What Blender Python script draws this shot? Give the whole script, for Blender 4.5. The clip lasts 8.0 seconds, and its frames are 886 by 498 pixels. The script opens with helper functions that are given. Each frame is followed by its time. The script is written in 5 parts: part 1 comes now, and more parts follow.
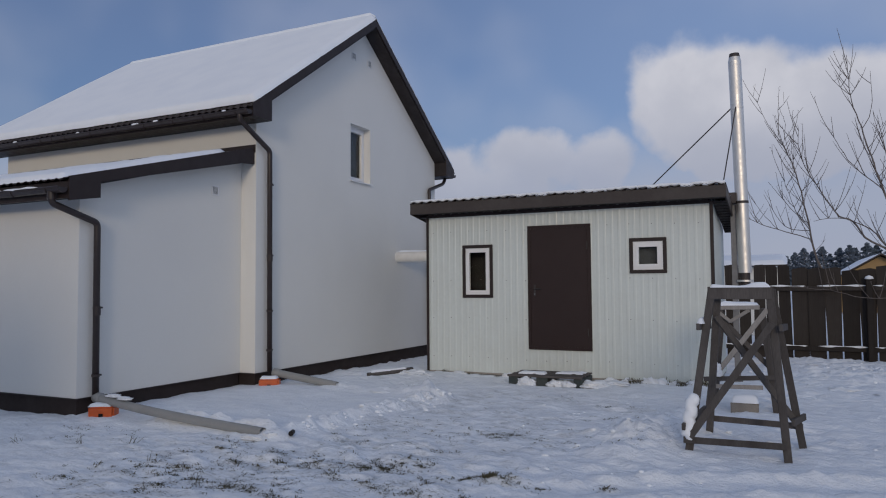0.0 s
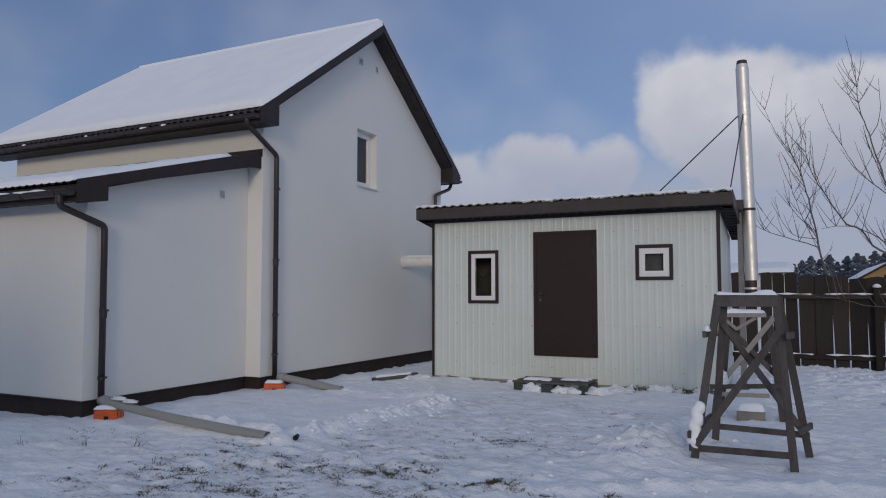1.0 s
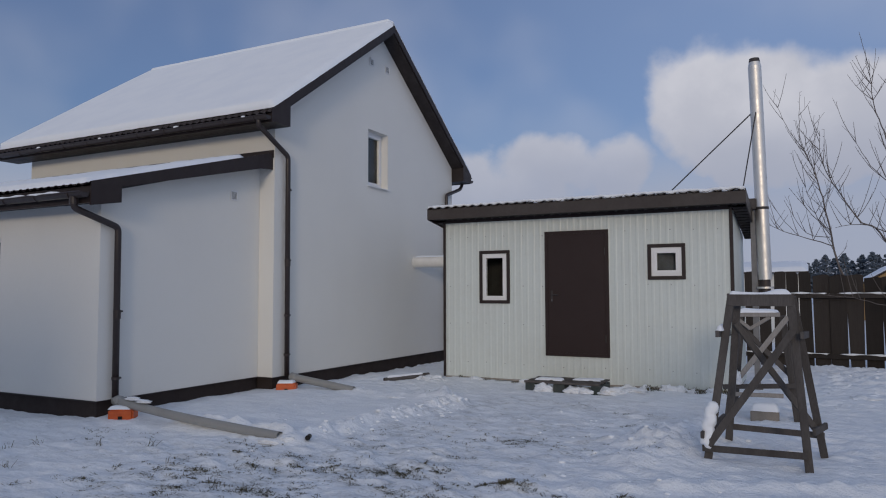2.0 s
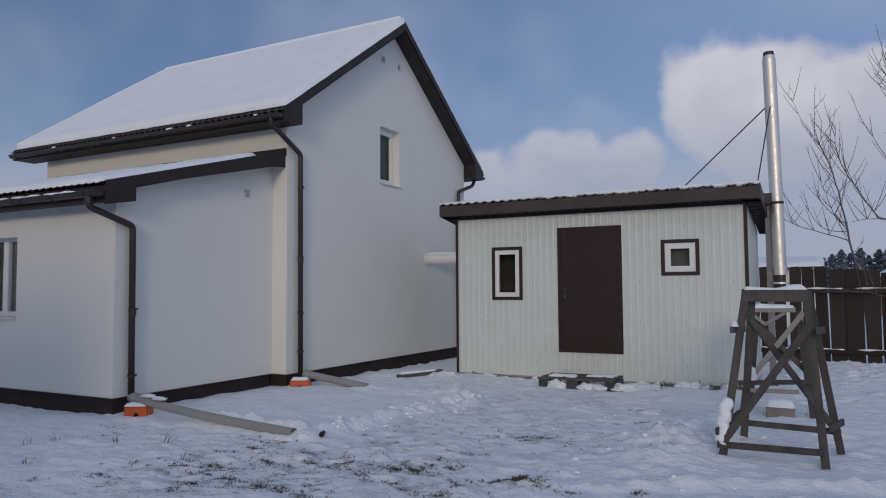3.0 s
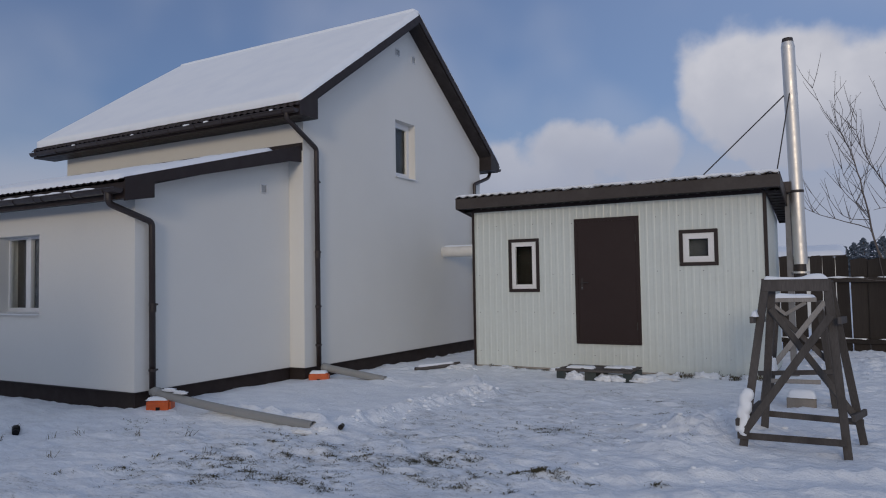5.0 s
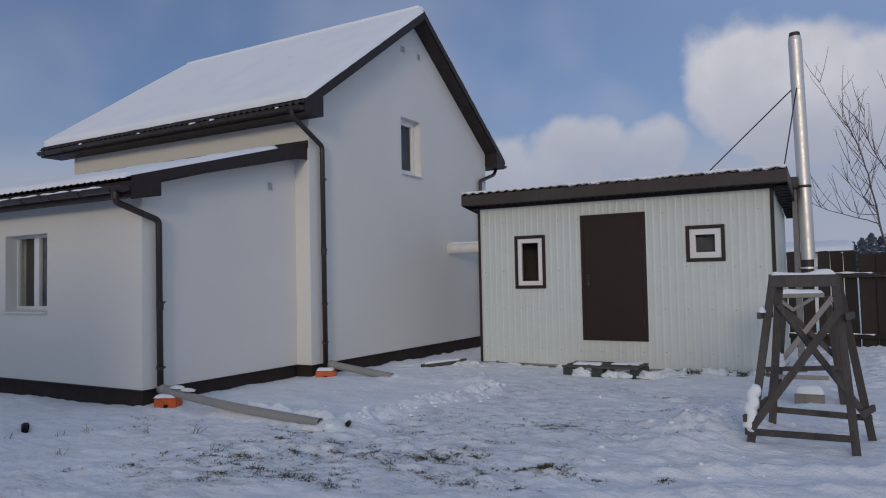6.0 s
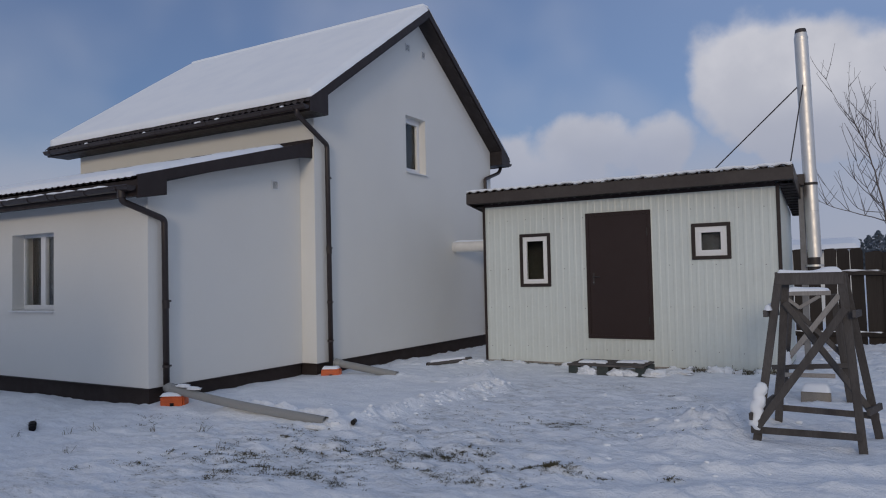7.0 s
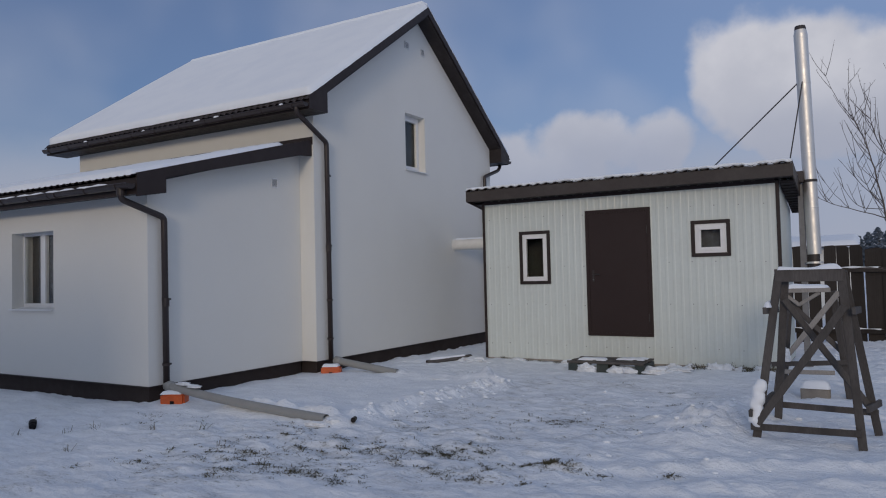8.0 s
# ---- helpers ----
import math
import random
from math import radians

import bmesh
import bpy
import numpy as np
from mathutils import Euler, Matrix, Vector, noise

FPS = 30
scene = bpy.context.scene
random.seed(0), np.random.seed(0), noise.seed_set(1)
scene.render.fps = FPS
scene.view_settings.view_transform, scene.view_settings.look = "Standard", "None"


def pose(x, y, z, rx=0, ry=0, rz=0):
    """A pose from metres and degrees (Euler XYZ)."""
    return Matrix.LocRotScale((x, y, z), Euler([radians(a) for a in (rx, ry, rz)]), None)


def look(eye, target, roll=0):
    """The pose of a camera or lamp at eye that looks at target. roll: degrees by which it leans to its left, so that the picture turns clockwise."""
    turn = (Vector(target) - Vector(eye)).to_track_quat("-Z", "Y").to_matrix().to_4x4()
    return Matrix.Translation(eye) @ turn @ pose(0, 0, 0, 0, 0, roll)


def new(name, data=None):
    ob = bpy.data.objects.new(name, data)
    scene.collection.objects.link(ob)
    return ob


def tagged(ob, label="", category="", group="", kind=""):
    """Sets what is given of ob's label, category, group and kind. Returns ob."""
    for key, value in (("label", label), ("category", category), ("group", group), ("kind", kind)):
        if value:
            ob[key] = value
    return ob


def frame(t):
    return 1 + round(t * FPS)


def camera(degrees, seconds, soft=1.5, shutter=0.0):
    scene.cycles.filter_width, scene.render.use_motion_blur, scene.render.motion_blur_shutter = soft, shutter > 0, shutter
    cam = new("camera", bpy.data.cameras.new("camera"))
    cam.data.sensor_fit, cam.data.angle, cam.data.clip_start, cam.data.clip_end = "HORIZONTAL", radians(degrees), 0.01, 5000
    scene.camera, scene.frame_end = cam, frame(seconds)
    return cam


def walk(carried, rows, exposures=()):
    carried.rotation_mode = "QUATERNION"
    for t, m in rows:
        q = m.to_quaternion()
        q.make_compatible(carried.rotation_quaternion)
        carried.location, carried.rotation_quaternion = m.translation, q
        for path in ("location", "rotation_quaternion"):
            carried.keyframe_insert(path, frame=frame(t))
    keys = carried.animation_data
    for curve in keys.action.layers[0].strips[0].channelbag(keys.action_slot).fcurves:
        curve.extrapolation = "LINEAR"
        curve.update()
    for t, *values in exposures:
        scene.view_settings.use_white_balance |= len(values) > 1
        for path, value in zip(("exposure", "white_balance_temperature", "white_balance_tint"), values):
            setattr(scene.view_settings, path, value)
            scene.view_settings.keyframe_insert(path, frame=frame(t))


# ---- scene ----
cam = camera(63.7, 8.0, soft=1.08)
EYE = (7.285, -8.464, 1.504)
# seconds, yaw, pitch, roll of a camera held by a standing person who turns on the spot
PATH = [
    (0, 26.005, 3.003, 0.438),
    (0.5, 26.102, 3.302, 0.175),
    (1, 26.445, 3.433, 0.019),
    (1.5, 26.863, 3.507, 0.063),
    (3, 28.362, 3.188, 0.400),
    (3.5, 28.739, 3.035, 0.551),
    (4, 29.086, 2.886, 0.673),
    (4.5, 29.417, 2.748, 0.810),
    (6, 30.206, 2.381, 1.160),
    (6.5, 30.427, 2.287, 1.227),
    (7, 30.613, 2.254, 1.251),
    (7.5, 30.620, 2.130, 1.315),
    (8, 30.591, 2.064, 1.358),
]
walk(cam, [(t, pose(*EYE, 90 + pitch, roll, yaw)) for t, yaw, pitch, roll in PATH], exposures=[(0, -0.08), (8, -0.12)])

# ---- world and sun ----
SUN_FROM = Vector((0.30, -0.85, 0.18)).normalized()
world = bpy.data.worlds.new("winter_sky")
scene.world = world
world.use_nodes = True
wn, wl = world.node_tree.nodes, world.node_tree.links
wn.clear()


def wnode(kind, **inputs):
    n = wn.new(kind)
    for key, value in inputs.items():
        n.inputs[int(key[1:])].default_value = value
    return n


def wmath(op, a, b=0.0, c=0.0, clamp=False):
    n = wn.new("ShaderNodeMath")
    n.operation, n.use_clamp = op, clamp
    for i, v in enumerate((a, b, c)):
        if isinstance(v, (int, float)):
            n.inputs[i].default_value = v
        else:
            wl.new(v, n.inputs[i])
    return n.outputs[0]


def wsmooth(v, lo, hi, to_lo=0.0, to_hi=1.0):
    n = wn.new("ShaderNodeMapRange")
    n.interpolation_type = "SMOOTHSTEP"
    wl.new(v, n.inputs[0])
    for i, x in zip((1, 2, 3, 4), (lo, hi, to_lo, to_hi)):
        n.inputs[i].default_value = x
    return n.outputs[0]


def wmix(fac, a, b):
    n = wn.new("ShaderNodeMix")
    n.data_type = "RGBA"
    for i, v in ((0, fac), (6, a), (7, b)):
        if isinstance(v, (int, float, tuple)):
            n.inputs[i].default_value = v
        else:
            wl.new(v, n.inputs[i])
    return n.outputs[2]


sky = wn.new("ShaderNodeTexSky")
sky.sky_type = "NISHITA"
sky.sun_disc = False
sky.sun_elevation = math.asin(SUN_FROM.z)
sky.sun_rotation = math.atan2(SUN_FROM.x, SUN_FROM.y)
sky.air_density, sky.dust_density, sky.ozone_density = 1.0, 0.5, 5.0
sky_scaled = wn.new("ShaderNodeVectorMath")
sky_scaled.operation = "SCALE"
wl.new(sky.outputs[0], sky_scaled.inputs[0])
sky_scaled.inputs[3].default_value = 0.088
coord = wn.new("ShaderNodeTexCoord")
xyz = wn.new("ShaderNodeSeparateXYZ")
wl.new(coord.outputs["Generated"], xyz.inputs[0])
dx, dy, dz = xyz.outputs
azim = wmath("MULTIPLY", wmath("ARCTAN2", dx, dy), 57.2958)
elev = wmath("MULTIPLY", wmath("ARCSINE", dz), 57.2958)
puff = wnode("ShaderNodeTexNoise")
puff.inputs["Scale"].default_value, puff.inputs["Detail"].default_value, puff.inputs["Roughness"].default_value = 9.0, 7.0, 0.5
wl.new(coord.outputs["Generated"], puff.inputs["Vector"])
lump = wnode("ShaderNodeTexVoronoi")
lump.feature = "SMOOTH_F1"
lump.inputs["Scale"].default_value = 13.0
wl.new(coord.outputs["Generated"], lump.inputs["Vector"])
soft = wnode("ShaderNodeTexNoise")
soft.inputs["Scale"].default_value, soft.inputs["Detail"].default_value = 3.2, 3.0
wl.new(coord.outputs["Generated"], soft.inputs["Vector"])
fine = wnode("ShaderNodeTexNoise")
fine.inputs["Scale"].default_value, fine.inputs["Detail"].default_value, fine.inputs["Roughness"].default_value = 26.0, 6.0, 0.55
wl.new(coord.outputs["Generated"], fine.inputs["Vector"])


def wshift(tex, channel, amount):
    """A signed wobble, in degrees, from one channel of a noise."""
    n = wn.new("ShaderNodeSeparateColor")
    wl.new(tex.outputs["Color"], n.inputs[0])
    return wmath("MULTIPLY", wmath("SUBTRACT", n.outputs[channel], 0.5), amount)


caz = wmath("ADD", azim, wmath("ADD", wshift(puff, 0, 6.0), wshift(fine, 0, 2.4)))
cel = wmath("ADD", elev, wmath("ADD", wshift(puff, 1, 5.0), wshift(fine, 1, 2.2)))
cel = wmath("ADD", cel, wmath("MULTIPLY", wmath("SUBTRACT", lump.outputs[0], 0.35), 2.6))


def cloud_lobe(az, el, wide, tall):
    """How many degrees a direction lies inside one billow."""
    a = wmath("MULTIPLY", wmath("SUBTRACT", caz, az), 1 / wide)
    b = wmath("MULTIPLY", wmath("SUBTRACT", cel, el), 1 / tall)
    r = wmath("SQRT", wmath("ADD", wmath("MULTIPLY", a, a), wmath("MULTIPLY", b, b)))
    return wmath("MULTIPLY", wmath("SUBTRACT", 1.0, r), min(wide, tall))


def billows(lobes):
    d = cloud_lobe(*lobes[0])
    for lobe in lobes[1:]:
        d = wmath("SMOOTH_MAX", d, cloud_lobe(*lobe), 0.8)
    return d


# one tall cumulus to the north-east, lower heaps west of it, over a hazy bank
tall_cloud = billows([(-7.6, 13.9, 4.2, 4.9), (-3.0, 12.6, 6.0, 6.0), (-0.6, 13.0, 4.6, 5.4), (2.0, 12.0, 6.5, 5.9), (7.5, 11.0, 7.0, 5.6), (15.0, 11.0, 9.0, 6.0)])
low_cloud = billows([(-19.2, 9.0, 4.4, 4.0), (-17.0, 9.0, 2.6, 2.6), (-13.6, 8.8, 4.4, 3.4), (-22.6, 8.2, 2.8, 2.9), (-25.4, 8.4, 3.6, 3.9), (-31.0, 7.5, 6.0, 2.8)])
mask = wmath("MAXIMUM", wsmooth(tall_cloud, -0.4, 1.6), wsmooth(low_cloud, -0.3, 1.6, 0.0, 0.97))
veil = wsmooth(soft.outputs[0], 0.46, 0.66, 0.0, 0.20)
bank = wsmooth(wmath("ADD", elev, wshift(puff, 2, 5.0)), 13.5, 6.0, 0.0, 0.82)
mask = wmath("MAXIMUM", wmath("MAXIMUM", mask, veil), bank)
haze = wsmooth(elev, 11.0, 0.0, 0.0, 0.55)
cloud_lit = wmix(wmath("MAXIMUM", wsmooth(wmath("ADD", elev, wshift(puff, 2, 6.0)), 7.0, 15.5), wmath("MULTIPLY", wsmooth(elev, 8.5, 12.0, 0.0, 0.55), wsmooth(low_cloud, -0.4, 0.6))), (0.385, 0.41, 0.51, 1), (0.63, 0.63, 0.685, 1))
cloud_col = wmix(wsmooth(wmath("ADD", puff.outputs[0], wmath("MULTIPLY", fine.outputs[0], 0.35)), 0.52, 0.84, 0.0, 0.42), cloud_lit, (0.42, 0.435, 0.51, 1))
greyed = wmix(0.40, sky_scaled.outputs[0], (0.235, 0.275, 0.445, 1))
below = wmix(haze, greyed, (0.30, 0.335, 0.44, 1))
# the air grows hazier towards the cumulus
below = wmix(wsmooth(azim, -38.0, 2.0, 0.0, 0.42), below, (0.30, 0.41, 0.66, 1))
# bright veil added over the unseen sunward sky to lift the ambient light
toward = wn.new("ShaderNodeVectorMath")
toward.operation = "DOT_PRODUCT"
wl.new(coord.outputs["Generated"], toward.inputs[0])
toward.inputs[1].default_value = tuple(SUN_FROM)
sunward_fill = wsmooth(toward.outputs["Value"], -0.6, 1.0, 0.0, 0.27)
filled_sky = wmix(sunward_fill, below, (0.97, 0.985, 0.985, 1))
final = wmix(wmath("MULTIPLY", mask, 0.93), filled_sky, cloud_col)
back = wn.new("ShaderNodeBackground")
wl.new(final, back.inputs[0])
back.inputs[1].default_value = 1.0
wout = wn.new("ShaderNodeOutputWorld")
wl.new(back.outputs[0], wout.inputs[0])

sun = new("sun", bpy.data.lights.new("sun", "SUN"))
sun.data.energy, sun.data.angle, sun.data.color = 0.78, radians(12), (1.0, 0.81, 0.58)
sun.matrix_world = look(SUN_FROM * 50, (0, 0, 0))


# ---- materials ----
def material(name, color, rough=0.6, metal=0.0, grain=0.0, grain_scale=60.0, stain=0.0, stain_scale=3.0, stain_color=None,
             bump=0.0, bump_scale=80.0, bump_dist=0.01, per_object=0.0, stretch=None, spec=0.5, grime=None):
    """A surface with fine grain, broad stains and relief, all at real size."""
    m = bpy.data.materials.new(name)
    m.use_nodes = True
    n, l = m.node_tree.nodes, m.node_tree.links
    b = n["Principled BSDF"]
    b.inputs["Roughness"].default_value, b.inputs["Metallic"].default_value = rough, metal
    b.inputs["Specular IOR Level"].default_value = spec
    co = n.new("ShaderNodeNewGeometry").outputs["Position"] if stretch is None else n.new("ShaderNodeTexCoord").outputs["Object"]
    if stretch is not None:
        mp = n.new("ShaderNodeMapping")
        mp.inputs["Scale"].default_value = stretch
        l.new(co, mp.inputs[0])
        co = mp.outputs[0]

    def tex(scale, detail=4.0):
        t = n.new("ShaderNodeTexNoise")
        t.inputs["Scale"].default_value, t.inputs["Detail"].default_value = scale, detail
        l.new(co, t.inputs["Vector"])
        return t.outputs[0]

    def blend(fac, a, c, kind="MIX"):
        x = n.new("ShaderNodeMix")
        x.data_type, x.blend_type = "RGBA", kind
        for i, v in ((0, fac), (6, a), (7, c)):
            if isinstance(v, (float, int, tuple)):
                x.inputs[i].default_value = v
            else:
                l.new(v, x.inputs[i])
        return x.outputs[2]

    def remap(v, lo, hi, a, c):
        r = n.new("ShaderNodeMapRange")
        l.new(v, r.inputs[0])
        for i, x in zip((1, 2, 3, 4), (lo, hi, a, c)):
            r.inputs[i].default_value = x
        return r.outputs[0]

    col = (*color, 1)
    if stain:
        sc = stain_color or tuple(c * 0.6 for c in color)
        col = blend(remap(tex(stain_scale, 5.0), 0.42, 0.72, 0.0, stain), col, (*sc, 1))
    if grain:
        dark = tuple(c * 0.55 for c in color)
        col = blend(remap(tex(grain_scale, 6.0), 0.35, 0.75, 0.0, grain), col, (*dark, 1))
    if per_object:
        info = n.new("ShaderNodeObjectInfo")
        hsv = n.new("ShaderNodeHueSaturation")
        l.new(remap(info.outputs["Random"], 0, 1, 1 - per_object, 1 + per_object), hsv.inputs["Value"])
        if isinstance(col, tuple):
            hsv.inputs["Color"].default_value = col
        else:
            l.new(col, hsv.inputs["Color"])
        col = hsv.outputs[0]
    if isinstance(col, tuple):
        b.inputs["Base Color"].default_value = col
    else:
        l.new(col, b.inputs["Base Color"])
    if grain or stain:
        l.new(remap(tex(stain_scale * 2.3 + 1), 0.3, 0.7, max(0.02, rough - 0.08), min(1, rough + 0.08)), b.inputs["Roughness"])
    if bump:
        bp = n.new("ShaderNodeBump")
        bp.inputs["Strength"].default_value, bp.inputs["Distance"].default_value = bump, bump_dist
        l.new(tex(bump_scale, 5.0), bp.inputs["Height"])
        l.new(bp.outputs[0], b.inputs["Normal"])
    return m


M_STUCCO = material("white_stucco", (0.785, 0.775, 0.735), 0.9, stain=0.16, stain_scale=0.9, stain_color=(0.63, 0.625, 0.61),
                    grain=0.14, grain_scale=140, bump=0.35, bump_scale=260, bump_dist=0.004, spec=0.2)
M_PLINTH = material("brown_plinth", (0.034, 0.025, 0.023), 0.8, spec=0.25, stain=0.4, stain_scale=4, stain_color=(0.055, 0.043, 0.04), bump=0.4, bump_scale=120, bump_dist=0.004)
M_BROWN = material("brown_sheet_metal", (0.030, 0.021, 0.020), 0.5, stain=0.3, stain_scale=5, stain_color=(0.048, 0.036, 0.034), spec=0.3)
M_SOFFIT = material("dark_soffit", (0.022, 0.017, 0.017), 0.55, spec=0.3, stain=0.4, stain_scale=6, stain_color=(0.06, 0.05, 0.05))
M_GUTTER = material("brown_gutter_plastic", (0.031, 0.022, 0.021), 0.4, stain=0.3, stain_scale=8, stain_color=(0.050, 0.038, 0.035))
M_PVC = material("white_window_plastic", (0.80, 0.80, 0.80), 0.35, stain=0.2, stain_scale=7, stain_color=(0.68, 0.68, 0.68))
M_ROOM = material("dim_interior", (0.045, 0.048, 0.05), 0.9, stain=0.5, stain_scale=3, stain_color=(0.14, 0.14, 0.15))
M_DARKROOM = material("unlit_interior", (0.014, 0.014, 0.015), 0.9, stain=0.4, stain_scale=3, stain_color=(0.03, 0.03, 0.03))
M_BLIND = material("dark_brown_blind", (0.026, 0.022, 0.021), 0.9, stain=0.4, stain_scale=6, stain_color=(0.030, 0.026, 0.025))
M_CURTAIN = material("grey_curtain", (0.075, 0.085, 0.11), 0.9, stain=0.8, stain_scale=9, stain_color=(0.03, 0.03, 0.04))
M_CLAD = material("white_profiled_steel", (0.64, 0.69, 0.665), 0.38, stain=0.28, stain_scale=2.2, stain_color=(0.55, 0.58, 0.555),
                  grain=0.10, grain_scale=22, stretch=None)
M_DOOR = material("brown_door_paint", (0.030, 0.0175, 0.0165), 0.5, spec=0.3, stain=0.35, stain_scale=3, stain_color=(0.040, 0.025, 0.023), grain=0.2, grain_scale=200, bump=0.12, bump_scale=300, bump_dist=0.002)
M_STEEL = material("stainless_flue", (0.82, 0.79, 0.75), 0.52, metal=1.0, stain=0.25, stain_scale=6, stain_color=(0.70, 0.68, 0.65))
M_ZINC = material("zinc_bracket", (0.20, 0.205, 0.22), 0.55, metal=0.6, stain=0.5, stain_scale=8, stain_color=(0.12, 0.12, 0.13))
M_IRON = material("dark_iron", (0.05, 0.045, 0.045), 0.55, metal=0.4, stain=0.5, stain_scale=9, stain_color=(0.10, 0.07, 0.06))
M_OLDWOOD = material("weathered_grey_wood", (0.105, 0.097, 0.094), 0.88, spec=0.2, stain=0.65, stain_scale=1.4, stain_color=(0.05, 0.045, 0.044),
                     grain=0.6, grain_scale=16, bump=0.6, bump_scale=30, bump_dist=0.006, per_object=0.22, stretch=(6, 6, 0.8))
M_PALEWOOD = material("pale_bleached_wood", (0.34, 0.32, 0.30), 0.85, stain=0.5, stain_scale=1.6, stain_color=(0.24, 0.22, 0.20),
                      grain=0.5, grain_scale=16, bump=0.5, bump_scale=30, bump_dist=0.005, per_object=0.15, stretch=(6, 6, 0.8))
M_FENCE = material("dark_fence_board", (0.046, 0.040, 0.037), 0.9, spec=0.2, stain=0.7, stain_scale=1.3, stain_color=(0.030, 0.026, 0.025),
                   grain=0.5, grain_scale=14, bump=0.6, bump_scale=26, bump_dist=0.006, per_object=0.3, stretch=(7, 7, 0.7))
M_GREYPIPE = material("grey_drain_pipe", (0.28, 0.285, 0.28), 0.5, stain=0.5, stain_scale=5, stain_color=(0.23, 0.23, 0.23), grain=0.15)
M_WHITEPIPE = material("white_insulated_duct", (0.74, 0.74, 0.73), 0.55, stain=0.3, stain_scale=4)
M_ORANGE = material("orange_plastic", (0.62, 0.115, 0.022), 0.42, stain=0.5, stain_scale=9, stain_color=(0.40, 0.06, 0.02))
M_BLACK = material("black_plastic", (0.010, 0.010, 0.012), 0.5, spec=0.15, stain=0.3, stain_scale=12)
M_CONCRETE = material("concrete_block", (0.30, 0.27, 0.235), 0.95, stain=0.5, stain_scale=8, grain=0.35, grain_scale=90, bump=0.6, bump_scale=120, bump_dist=0.005)
M_GREEN = material("green_plank_paint", (0.040, 0.055, 0.056), 0.8, stain=0.6, stain_scale=6, stain_color=(0.10, 0.10, 0.09), grain=0.3, bump=0.4)
M_BARK = material("tree_bark", (0.15, 0.13, 0.125), 0.9, stain=0.6, stain_scale=5, stain_color=(0.19, 0.17, 0.16), grain=0.3, bump=0.5, bump_scale=50)
M_GRASS = material("dead_grass", (0.12, 0.11, 0.075), 0.95, stain=0.7, stain_scale=2.5, stain_color=(0.045, 0.05, 0.03), spec=0.2)
# distance haze is mixed into this pale blue, for pines and far woods
M_PINE = material("hazed_pine_needles", (0.11, 0.14, 0.18), 0.9, spec=0.1, stain=0.7, stain_scale=0.6, stain_color=(0.17, 0.20, 0.25))
M_SHEDFASCIA = material("faded_brown_fascia", (0.058, 0.048, 0.045), 0.6, spec=0.3, stain=0.6, stain_scale=3, stain_color=(0.085, 0.075, 0.07), grain=0.3, grain_scale=25)
M_YELLOW = material("yellow_house_cladding", (0.34, 0.22, 0.095), 0.7, stain=0.3, stain_scale=1.0)


